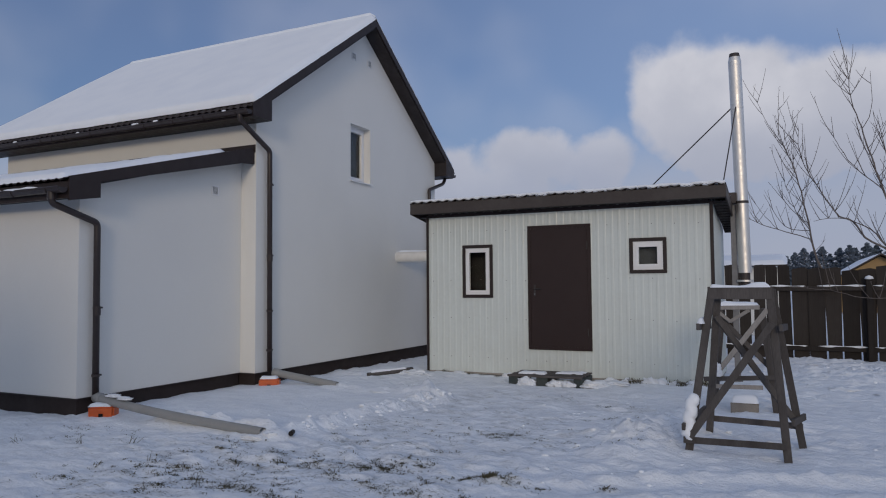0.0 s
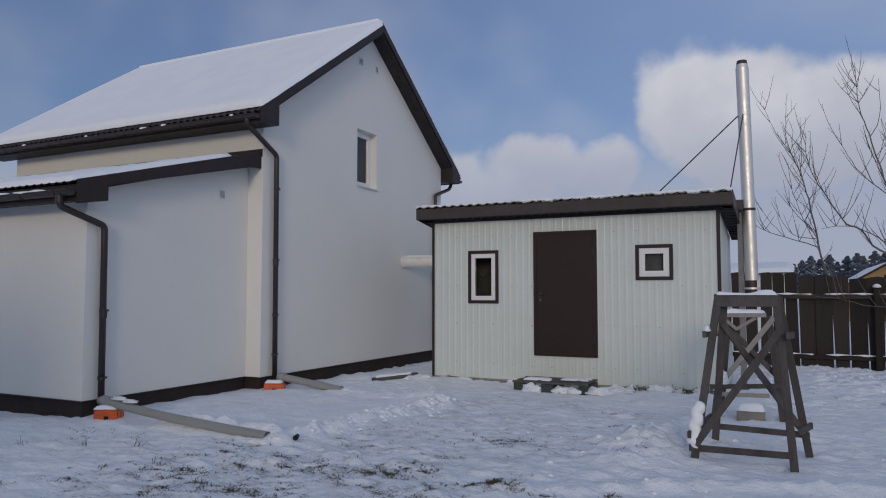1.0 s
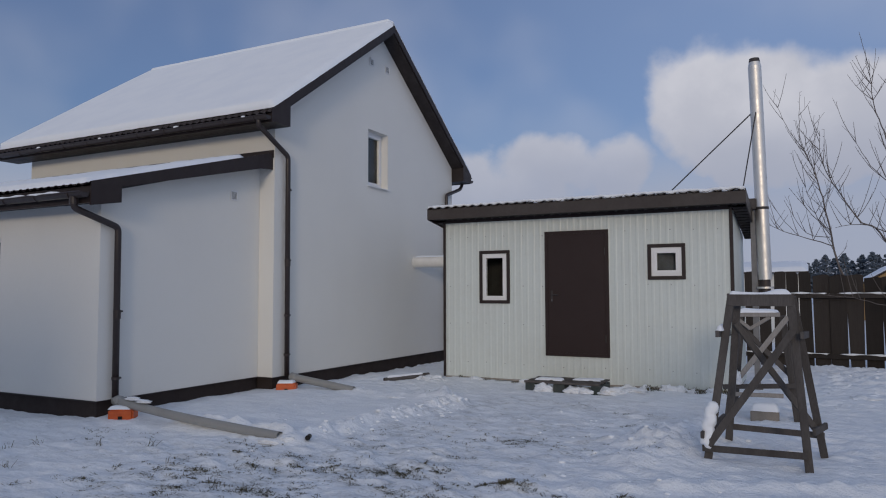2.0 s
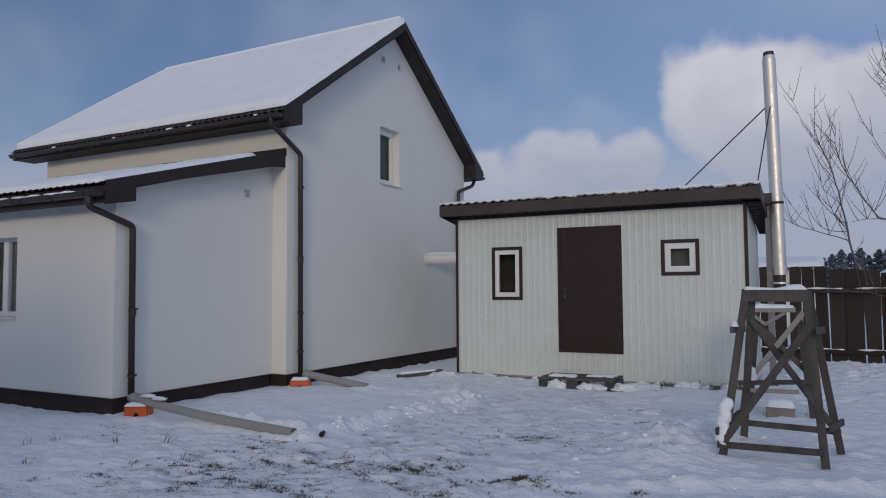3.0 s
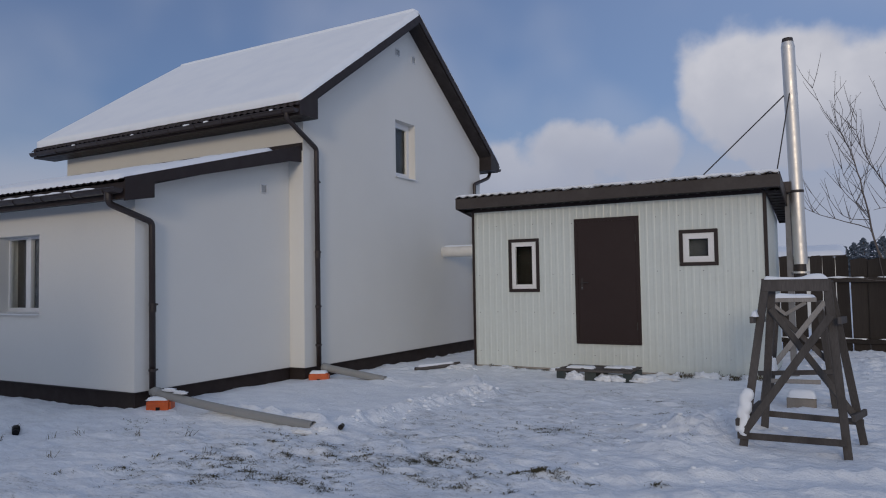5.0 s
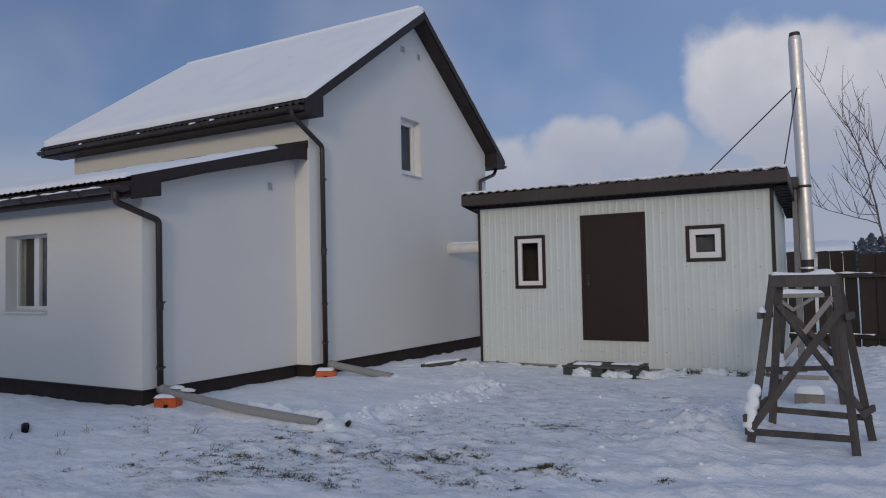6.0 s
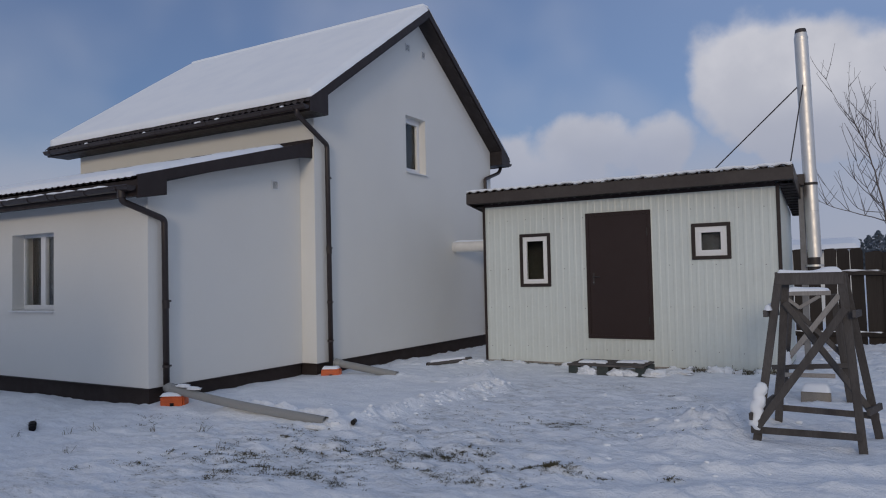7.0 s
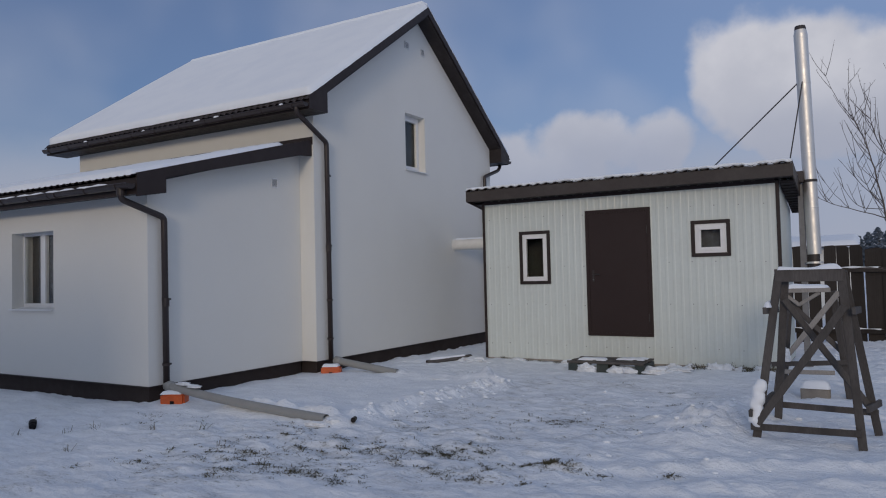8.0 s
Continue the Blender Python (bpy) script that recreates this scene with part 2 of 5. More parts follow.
def snow_material(name, ground):
    m = bpy.data.materials.new(name)
    m.use_nodes = True
    n, l = m.node_tree.nodes, m.node_tree.links
    b = n["Principled BSDF"]
    b.inputs["Roughness"].default_value = 0.72
    b.inputs["Specular IOR Level"].default_value = 0.25
    pos = n.new("ShaderNodeNewGeometry").outputs["Position"]

    def tex(scale, detail=5.0, rough=0.55, shift=(0, 0, 0), sc=(1, 1, 1)):
        mp = n.new("ShaderNodeMapping")
        mp.inputs["Location"].default_value, mp.inputs["Scale"].default_value = shift, sc
        l.new(pos, mp.inputs[0])
        t = n.new("ShaderNodeTexNoise")
        t.inputs["Scale"].default_value, t.inputs["Detail"].default_value, t.inputs["Roughness"].default_value = scale, detail, rough
        l.new(mp.outputs[0], t.inputs["Vector"])
        return t.outputs[0]

    def remap(v, lo, hi, a, c, smooth=True):
        r = n.new("ShaderNodeMapRange")
        if smooth:
            r.interpolation_type = "SMOOTHSTEP"
        l.new(v, r.inputs[0])
        for i, x in zip((1, 2, 3, 4), (lo, hi, a, c)):
            r.inputs[i].default_value = x
        return r.outputs[0]

    def mul(a, c, op="MULTIPLY"):
        x = n.new("ShaderNodeMath")
        x.operation = op
        for i, v in enumerate((a, c)):
            if isinstance(v, (int, float)):
                x.inputs[i].default_value = v
            else:
                l.new(v, x.inputs[i])
        return x.outputs[0]

    def blend(fac, a, c):
        x = n.new("ShaderNodeMix")
        x.data_type = "RGBA"
        for i, v in ((0, fac), (6, a), (7, c)):
            if isinstance(v, (float, int, tuple)):
                x.inputs[i].default_value = v
            else:
                l.new(v, x.inputs[i])
        return x.outputs[2]

    col = blend(remap(tex(1.7), 0.35, 0.7, 0, 0.5), (0.86, 0.895, 0.94, 1), (0.78, 0.825, 0.895, 1))
    if ground:
        # packed and loose snow in streaks
        packed = mul(remap(tex(4.2, 7.0, 0.7, (5, 8, 0), sc=(0.6, 1.7, 1)), 0.44, 0.60, 0, 1), 0.26)
        col = blend(packed, col, (0.60, 0.645, 0.72, 1))
        # thin trodden snow with the turf showing through, in patches across the yard
        sep = n.new("ShaderNodeSeparateXYZ")
        l.new(pos, sep.inputs[0])
        gx, gy, _ = sep.outputs
        yard = mul(remap(gy, 2.4, 0.2, 0, 1), remap(gx, 6.4, 5.2, 0.06, 1))
        yard = mul(yard, mul(remap(gx, 2.5, 3.3, 0, 1), remap(gy, -2.7, -3.3, 0, 1), "MAXIMUM"))
        yard = mul(yard, remap(gx, -0.5, 2.6, 0.25, 1))
        patches = mul(remap(tex(0.9, 4.0, 0.6, (3.1, 1.7, 0)), 0.36, 0.56, 0, 1), yard)
        blades = remap(tex(30.0, 6.0, 0.7, sc=(0.5, 1.5, 1)), 0.50, 0.68, 0, 1)
        clumps = remap(tex(3.4, 8.0, 0.75, sc=(0.75, 1.5, 1)), 0.475, 0.585, 0, 1)
        show = mul(patches, mul(clumps, mul(mul(blades, 0.8), 0.16, "ADD")))
        turf = blend(remap(tex(9.0), 0.4, 0.6, 0, 1), (0.125, 0.115, 0.08, 1), (0.06, 0.066, 0.042, 1))
        col = blend(show, col, turf)
        grey = mul(mul(patches, remap(tex(5.5, 7.0, 0.7, (9, 4, 0), sc=(0.6, 1.6, 1)), 0.46, 0.60, 0, 1)), 0.30)
        col = blend(grey, col, (0.43, 0.45, 0.49, 1))
    l.new(col, b.inputs["Base Color"])
    bp = n.new("ShaderNodeBump")
    bp.inputs["Strength"].default_value, bp.inputs["Distance"].default_value = (0.65, 0.045) if ground else (0.3, 0.015)
    relief = mul(mul(tex(7.0, 6.0, 0.6), mul(tex(16.0, 5.0, 0.6, sc=(0.7, 1.4, 1)), 0.6), "ADD"), mul(tex(38.0, 4.0, 0.6), 0.35), "ADD")
    l.new(relief, bp.inputs["Height"])
    l.new(bp.outputs[0], b.inputs["Normal"])
    return m


M_SNOW = snow_material("snow_cover", False)
M_GROUND = snow_material("trodden_snow_with_turf", True)


def glass_material():
    m = bpy.data.materials.new("window_glass")
    m.use_nodes = True
    b = m.node_tree.nodes["Principled BSDF"]
    b.inputs["Base Color"].default_value = (0.82, 0.86, 0.86, 1)
    b.inputs["Roughness"].default_value = 0.02
    b.inputs["Transmission Weight"].default_value = 1.0
    b.inputs["IOR"].default_value = 1.25
    return m


M_GLASS = glass_material()


# ---- building tools ----
def adopt(ob, parent):
    if parent is not None:
        ob.parent = parent
        ob.matrix_parent_inverse = Matrix.Translation(parent.location).inverted()


def part(name, bm, mat, parent=None, label="", smooth=False):
    me = bpy.data.meshes.new(name)
    bmesh.ops.recalc_face_normals(bm, faces=bm.faces)
    bm.to_mesh(me)
    bm.free()
    me.materials.append(mat)
    if smooth:
        me.shade_smooth()
    ob = new(name, me)
    adopt(ob, parent)
    if label:
        ob["label"] = label
    return ob


def thing(name, place, label, category, group="", kind=""):
    e = new(name)
    e.location = place
    e.matrix_world = Matrix.Translation(place)
    return tagged(e, label, category, group, kind)


def bx(bm, x0, x1, y0, y1, z0, z1, bevel=0.0):
    v = [bm.verts.new((x, y, z)) for z in (z0, z1) for y in (y0, y1) for x in (x0, x1)]
    fs = [bm.faces.new([v[i] for i in f]) for f in ((0, 2, 3, 1), (4, 5, 7, 6), (0, 1, 5, 4), (2, 6, 7, 3), (0, 4, 6, 2), (1, 3, 7, 5))]
    if bevel:
        bmesh.ops.bevel(bm, geom=list({e for f in fs for e in f.edges}), offset=bevel, segments=2, affect="EDGES", clamp_overlap=True)
    return bm


def box(*a, bevel=0.0):
    return bx(bmesh.new(), *a, bevel=bevel)


def beam(bm, p, q, w, h, up=(0, 0, 1), bevel=0.004):
    """A squared timber from p to q, w across and h along up."""
    p, q = Vector(p), Vector(q)
    d = (q - p).normalized()
    s = d.cross(Vector(up))
    s = s.normalized() if s.length > 1e-4 else Vector((1, 0, 0))
    u = s.cross(d).normalized()
    v = [bm.verts.new(c + s * a * w / 2 + u * b * h / 2) for c in (p, q) for a, b in ((-1, -1), (1, -1), (1, 1), (-1, 1))]
    fs = [bm.faces.new([v[i] for i in f]) for f in ((0, 1, 2, 3), (7, 6, 5, 4), (0, 4, 5, 1), (1, 5, 6, 2), (2, 6, 7, 3), (3, 7, 4, 0))]
    if bevel:
        bmesh.ops.bevel(bm, geom=list({e for f in fs for e in f.edges}), offset=bevel, segments=1, affect="EDGES", clamp_overlap=True)
    return bm


def tube(bm, pts, radii, seg=12, cap=True):
    """A round tube through pts; radii is one number or one for each point."""
    pts = [Vector(p) for p in pts]
    radii = [radii] * len(pts) if isinstance(radii, (int, float)) else radii
    rings, ref = [], None
    for i, p in enumerate(pts):
        d = (pts[min(i + 1, len(pts) - 1)] - pts[max(i - 1, 0)]).normalized()
        if ref is None:
            ref = d.orthogonal().normalized()
        ref = (ref - d * ref.dot(d)).normalized()
        w = d.cross(ref)
        rings.append([bm.verts.new(p + (ref * math.cos(a) + w * math.sin(a)) * radii[i]) for a in (2 * math.pi * k / seg for k in range(seg))])
    for a, b in zip(rings, rings[1:]):
        for k in range(seg):
            bm.faces.new((a[k], a[(k + 1) % seg], b[(k + 1) % seg], b[k]))
    if cap:
        bm.faces.new(rings[0])
        bm.faces.new(rings[-1])
    return bm


def bend(pts, r=0.06, n=4):
    """pts with their corners rounded."""
    pts = [Vector(p) for p in pts]
    out = [pts[0]]
    for a, b, c in zip(pts, pts[1:], pts[2:]):
        s, e = b + (a - b).normalized() * r, b + (c - b).normalized() * r
        out += [s.lerp(b, t).lerp(b.lerp(e, t), t) for t in (k / n for k in range(n + 1))]
    return out + [pts[-1]]


def prism(bm, poly, axis, a, b):
    """poly, given in the two other axes, drawn out along axis from a to b."""
    def at(p, t):
        return {"x": (t, p[0], p[1]), "y": (p[0], t, p[1]), "z": (p[0], p[1], t)}[axis]
    lo, hi = [bm.verts.new(at(p, a)) for p in poly], [bm.verts.new(at(p, b)) for p in poly]
    bm.faces.new(lo)
    bm.faces.new(hi[::-1])
    for i in range(len(poly)):
        j = (i + 1) % len(poly)
        bm.faces.new((lo[i], hi[i], hi[j], lo[j]))
    return bm


def snow_slab(name, o, u, v, thick, step, parent=None, ragged=0.03, roundness=0.12, seed=0, drop=0.0, label="", mat=None, uneven=0.22):
    """A blanket of snow on the parallelogram o, o+u, o+v, with a soft ragged rim and an uneven top."""
    o, u, v = Vector(o), Vector(u), Vector(v)
    lu, lv = u.length, v.length
    nrm = u.cross(v).normalized()
    nu, nv = max(4, int(lu / step)), max(4, int(lv / step))
    us, vs = np.linspace(0, 1, nu + 1), np.linspace(0, 1, nv + 1)
    verts, faces = [], []
    for j, b in enumerate(vs):
        for i, a in enumerate(us):
            du, dv = min(a, 1 - a) * lu, min(b, 1 - b) * lv
            d = min(du, dv)
            p = o + u * a + v * b
            n1 = noise.noise(Vector((p.x * 6, p.y * 6, p.z * 6 + seed)))
            n2 = noise.noise(Vector((p.x * 1.3, p.y * 1.3, p.z * 1.3 + seed + 9)))
            k = min(1.0, d / roundness)
            h = thick * math.sqrt(max(0.0, 1 - (1 - k) ** 2)) * (1 + uneven * n2) + 0.05 * uneven * n1 * k
            if d < 1e-6:
                h = -0.004
            rim = max(0.0, 1 - d / (roundness * 1.5))
            centre = o + u * 0.5 + v * 0.5
            p = p + (p - centre).normalized() * ragged * rim * (n1 + 0.5 * noise.noise(Vector((p.x * 17, p.y * 17, p.z * 17 + seed))))
            verts.append(p + nrm * h - Vector((0, 0, drop * rim)))
    w = nu + 1
    for j in range(nv):
        for i in range(nu):
            faces.append((j * w + i, j * w + i + 1, (j + 1) * w + i + 1, (j + 1) * w + i))
    # underside, so that the blanket is a closed body
    base = len(verts)
    rim_ids = [i for i in range(w)] + [j * w + nu for j in range(1, nv + 1)] + [nv * w + i for i in range(nu - 1, -1, -1)] + [j * w for j in range(nv - 1, 0, -1)]
    verts += [verts[k].copy() for k in rim_ids]
    faces.append(tuple(reversed(range(base, base + len(rim_ids)))))
    me = bpy.data.meshes.new(name)
    me.from_pydata([tuple(p) for p in verts], [], faces)
    me.shade_smooth()
    me.materials.append(mat or M_SNOW)
    ob = new(name, me)
    adopt(ob, parent)
    if label:
        ob["label"] = label
    return ob


def wave_sheet(o, u, v, period, height, thick=0.004):
    """A corrugated sheet on o, o+u, o+v, with waves that run along v."""
    o, u, v = Vector(o), Vector(u), Vector(v)
    nrm = u.cross(v).normalized()
    bm = bmesh.new()
    n = int(u.length / period * 6)
    rows = []
    for b in (0.0, 1.0):
        rows.append([bm.verts.new(o + u * (i / n) + v * b + nrm * (height * (0.5 - 0.5 * math.cos(2 * math.pi * i / 6)))) for i in range(n + 1)])
    rows += [[bm.verts.new(x.co - nrm * thick) for x in r] for r in rows[:2]]
    for i in range(n):
        bm.faces.new((rows[0][i], rows[0][i + 1], rows[1][i + 1], rows[1][i]))
        bm.faces.new((rows[2][i + 1], rows[2][i], rows[3][i], rows[3][i + 1]))
        bm.faces.new((rows[0][i], rows[2][i], rows[2][i + 1], rows[0][i + 1]))
        bm.faces.new((rows[1][i + 1], rows[3][i + 1], rows[3][i], rows[1][i]))
    return bm


def wall_with_holes(bm, axis, a0, a1, t0, t1, zlo, top, holes, cuts=()):
    """A wall along axis ('x' or 'y') from a0 to a1, t0 to t1 thick, from zlo to top(a), with rectangular holes (lo, hi, zlo, zhi)."""
    marks = sorted({a0, a1, *cuts, *(h[0] for h in holes), *(h[1] for h in holes)})
    other = "y" if axis == "x" else "x"
    for lo, hi in zip(marks, marks[1:]):
        gaps = sorted((h[2], h[3]) for h in holes if h[0] <= lo and h[1] >= hi)
        z = zlo
        for g0, g1 in gaps:
            prism(bm, [(lo, z), (hi, z), (hi, g0), (lo, g0)], other, t0, t1)
            z = g1
        prism(bm, [(lo, z), (hi, z), (hi, top(hi)), (lo, top(lo))], other, t0, t1)
    bmesh.ops.remove_doubles(bm, verts=bm.verts, dist=1e-4)
    return bm


def gutter(bm, p, q, r=0.062):
    """A half-round gutter from p to q, open at the top, with rolled lips."""
    p, q = Vector(p), Vector(q)
    d = (q - p).normalized()
    s = d.cross(Vector((0, 0, 1))).normalized()
    n = 9
    ring = [(math.cos(math.pi + math.pi * k / n), math.sin(math.pi + math.pi * k / n)) for k in range(n + 1)]
    outer = [[bm.verts.new(c + s * a * r + Vector((0, 0, b * r))) for a, b in ring] for c in (p, q)]
    inner = [[bm.verts.new(c + s * a * (r - 0.005) + Vector((0, 0, b * (r - 0.005)))) for a, b in ring] for c in (p, q)]
    for k in range(n):
        bm.faces.new((outer[0][k], outer[0][k + 1], outer[1][k + 1], outer[1][k]))
        bm.faces.new((inner[0][k + 1], inner[0][k], inner[1][k], inner[1][k + 1]))
    for k in (0, n):
        bm.faces.new((outer[0][k], outer[1][k], inner[1][k], inner[0][k]))
    for e in (0, 1):
        bm.faces.new(outer[e])
    for k in (0, n):
        tube(bm, [outer[0][k].co.copy(), outer[1][k].co.copy()], 0.009, 6)
    return bm


def snow_chunk(name, place, size, parent=None, seed=0):
    """A broken, irregular lump of snow."""
    b = bmesh.new()
    bmesh.ops.create_icosphere(b, subdivisions=4, radius=1.0)
    for v in b.verts:
        d = v.co.normalized()
        k = 1 + 0.42 * noise.noise(d * 1.5 + Vector((seed, 0, 0))) + 0.28 * noise.noise(d * 3.6 + Vector((0, seed, 0))) + 0.13 * noise.noise(d * 8.0 + Vector((0, 0, seed)))
        v.co = Vector((d.x * k * size[0], d.y * k * size[1], max(-0.35, d.z * k) * size[2])) + Vector(place)
    return part(name, b, M_GROUND, parent, smooth=True)


# ---- ground ----
def ease(a, b, v):
    t = min(1.0, max(0.0, (v - a) / (b - a)))
    return t * t * (3 - 2 * t)


def bank_edge(y):
    """East edge of the unshovelled snow beside the house."""
    return 2.68 + 0.36 * ease(-1.8, 0.1, y) - 1.5 * ease(0.15, 1.3, y)


def ground_height(x, y):
    p = Vector((x, y, 0))
    near = max(0.0, 1 - math.hypot(x - 4, y + 2) / 40)
    edge = bank_edge(y)
    deep = ease(edge + 0.16, edge - 0.14, x) * ease(-2.85, -2.45, y) * ease(1.8, 0.8, y)
    trodden = (1 - 0.8 * deep) * near * (0.6 + 0.4 * noise.noise(p * 0.5 + Vector((4, 2, 0))))
    h = 0.028 * noise.noise(p * 0.8) + 0.018 * noise.noise(p * 2.6 + Vector((7, 3, 0)))
    q = Vector((x * 0.75, y * 1.25, 0))
    dents = ease(0.05, 0.30, noise.noise(q * 4.6 + Vector((8, 1, 0)))) + 0.6 * ease(0.10, 0.35, noise.noise(q * 8.5 + Vector((2, 6, 0))))
    h += (0.030 * noise.noise(p * 2.9 + Vector((1, 9, 0))) + 0.026 * dents + 0.030 * noise.noise(q * 8.0) + 0.015 * noise.noise(q * 15.0)) * trodden
    rough = 0.35 + 0.55 * noise.noise(p * 5.0 + Vector((3, 3, 0))) + 0.50 * noise.noise(p * 9.5) + 0.25 * noise.noise(p * 17.0)
    rough = max(0.0, rough)

    def mound(cx, cy, rx, ry, top, lumpy=0.5):
        d = ((x - cx) / rx) ** 2 + ((y - cy) / ry) ** 2
        return top * math.exp(-d) * (1 - 0.4 * lumpy + lumpy * 1.2 * rough) if d < 6 else 0.0

    def ridge(ax, ay, bx_, by, wide, top):
        t = min(1.0, max(0.0, ((x - ax) * (bx_ - ax) + (y - ay) * (by - ay)) / ((bx_ - ax) ** 2 + (by - ay) ** 2)))
        d = math.hypot(x - ax - t * (bx_ - ax), y - ay - t * (by - ay)) / wide
        return top * math.exp(-d * d) * (0.55 + 0.9 * rough) if d < 2.6 else 0.0

    # deep snow with a broken edge beside the house
    h += 0.06 * deep
    if -3.0 < y < 0.9:
        h += math.exp(-((x - edge + 0.08) / 0.19) ** 2) * ease(-2.7, -2.3, y) * ease(0.9, 0.3, y) * 0.12 * rough
    h += ridge(1.15, 0.42, 2.9, 0.25, 0.16, 0.055) + mound(2.75, 0.3, 0.35, 0.3, 0.05)
    # drift behind the long drain pipe, heap at its mouth
    h += ridge(0.85, -2.47, 2.40, -2.58, 0.12, 0.10) + mound(2.60, -2.70, 0.22, 0.15, 0.05, 0.3) + mound(0.3, -2.75, 0.5, 0.12, 0.03)
    # shovelled heaps by the trestle and under the fence
    h += mound(5.95, -1.25, 0.5, 0.75, 0.15, 0.9) + mound(5.78, -2.05, 0.16, 0.13, 0.09, 0.3) + mound(6.2, -0.2, 0.5, 0.6, 0.06)
    h += mound(7.3, 6.5, 1.6, 0.6, 0.12) + mound(8.5, 4.9, 1.3, 1.3, 0.11, 0.9) + mound(0.7, 2.4, 0.9, 0.9, 0.05)
    # trodden ruts across the near yard
    h += ridge(5.8, -2.95, 7.9, -2.0, 0.12, 0.04) + ridge(6.0, -3.35, 8.2, -2.35, 0.14, 0.038) + ridge(6.2, -2.65, 7.6, -2.1, 0.09, 0.03)
    if math.hypot(x - 4, y) > 60:
        h *= 0.3
    return h - 0.02


def build_ground():
    def axis(lo, hi, step, far):
        mid = list(np.arange(lo, hi + step / 2, step))
        out, d = [], step
        x = hi
        while x < far:
            d *= 1.35
            x += d
            out.append(x)
        inn, d, x = [], step, lo
        while x > -far:
            d *= 1.35
            x -= d
            inn.append(x)
        return inn[::-1] + mid + out
    xs, ys = axis(-2.6, 9.4, 0.042, 2500.0), axis(-5.2, 7.4, 0.042, 2500.0)
    verts = [(x, y, ground_height(x, y)) for y in ys for x in xs]
    w = len(xs)
    faces = [(j * w + i, j * w + i + 1, (j + 1) * w + i + 1, (j + 1) * w + i) for j in range(len(ys) - 1) for i in range(w - 1)]
    me = bpy.data.meshes.new("ground")
    me.from_pydata(verts, [], faces)
    me.shade_smooth()
    me.materials.append(M_GROUND)
    tagged(new("ground", me), "trodden snow over yellowed lawn in the yard", "ground", kind="structure")


build_ground()



# ---- the house ----
W, LEN = 6.07, 6.01          # gable width, length of the eaves wall
APEX, EAVE = 6.60, 4.02      # top of the roof sheet at the ridge, soffit height
SLOPE = (APEX - 4.19) / (W / 2 + 0.42)
OVER_Y, OVER_X = 0.42, 0.30


def roof_top(y):
    return APEX - SLOPE * abs(y - W / 2)


house = thing("house", (-LEN / 2, W / 2, 0), "white stuccoed two-storey house with a snowy dark brown gable roof", "house")


def house_walls():
    under = lambda y: roof_top(y) - 0.16
    win = (2.60, 3.285, 3.485, 4.555)
    part("wall", wall_with_holes(bmesh.new(), "y", 0.0, W, -0.36, 0.0, 0.22, under, [win], (W / 2,)), M_STUCCO, house, "white stucco gable wall")
    part("wall", wall_with_holes(bmesh.new(), "y", 0.0, W, -LEN, -LEN + 0.36, 0.22, under, [], (W / 2,)), M_STUCCO, house)
    part("wall", box(-LEN + 0.36, -0.36, 0.0, 0.36, 0.22, EAVE + 0.08), M_STUCCO, house)
    part("wall", box(-LEN + 0.36, -0.36, W - 0.36, W, 0.22, EAVE + 0.08), M_STUCCO, house)
    part("plinth", box(-LEN + 0.03, -0.03, 0.03, W - 0.03, -0.3, 0.22), M_PLINTH, house, "dark brown painted plinth")
    part("plinth_trim", box(-LEN + 0.002, 0.012, -0.012, W - 0.01, 0.205, 0.219), M_BROWN, house)
    part("floor_slab", box(-LEN + 0.4, -0.4, 0.4, W - 0.4, 2.9, 3.0), M_ROOM, house)
    # gable window, set deep in its reveal
    w = part("window", frame_ring("x", -0.20, -0.14, win[0], win[1], win[2], win[3], 0.065), M_PVC, house, "narrow white plastic window set deep in its reveal")
    part("sash", frame_ring("x", -0.19, -0.13, win[0] + 0.05, win[1] - 0.05, win[2] + 0.05, win[3] - 0.05, 0.055), M_PVC, w)
    g = part("pane", box(-0.165, -0.159, win[0] + 0.10, win[1] - 0.10, win[2] + 0.10, win[3] - 0.10), M_GLASS, w)
    g.visible_shadow = False
    # added dark sheet in place of the room's shade, no real curtain
    part("curtain", box(-0.25, -0.235, win[0] + 0.005, win[1] - 0.005, win[2] + 0.005, win[3] - 0.005), M_ROOM, w, "dark sheet behind the glass standing in for the dim room")
    part("sill", sill_board("x", 0.045, -0.14, win[0] - 0.02, win[1] + 0.02, win[2]), M_PVC, w, "thin white metal sill")
    for y in (2.63, 3.19):
        vent(house, "x", 0.0, y, y + 0.145, 5.775, 5.92)


def frame_ring(axis, t0, t1, a0, a1, z0, z1, w):
    """A rectangular frame of bars w wide."""
    bm = bmesh.new()
    for lo, hi, zl, zh in ((a0, a1, z0, z0 + w), (a0, a1, z1 - w, z1), (a0, a0 + w, z0 + w, z1 - w), (a1 - w, a1, z0 + w, z1 - w)):
        if axis == "x":
            bx(bm, t0, t1, lo, hi, zl, zh, bevel=0.005)
        else:
            bx(bm, lo, hi, t0, t1, zl, zh, bevel=0.005)
    return bm


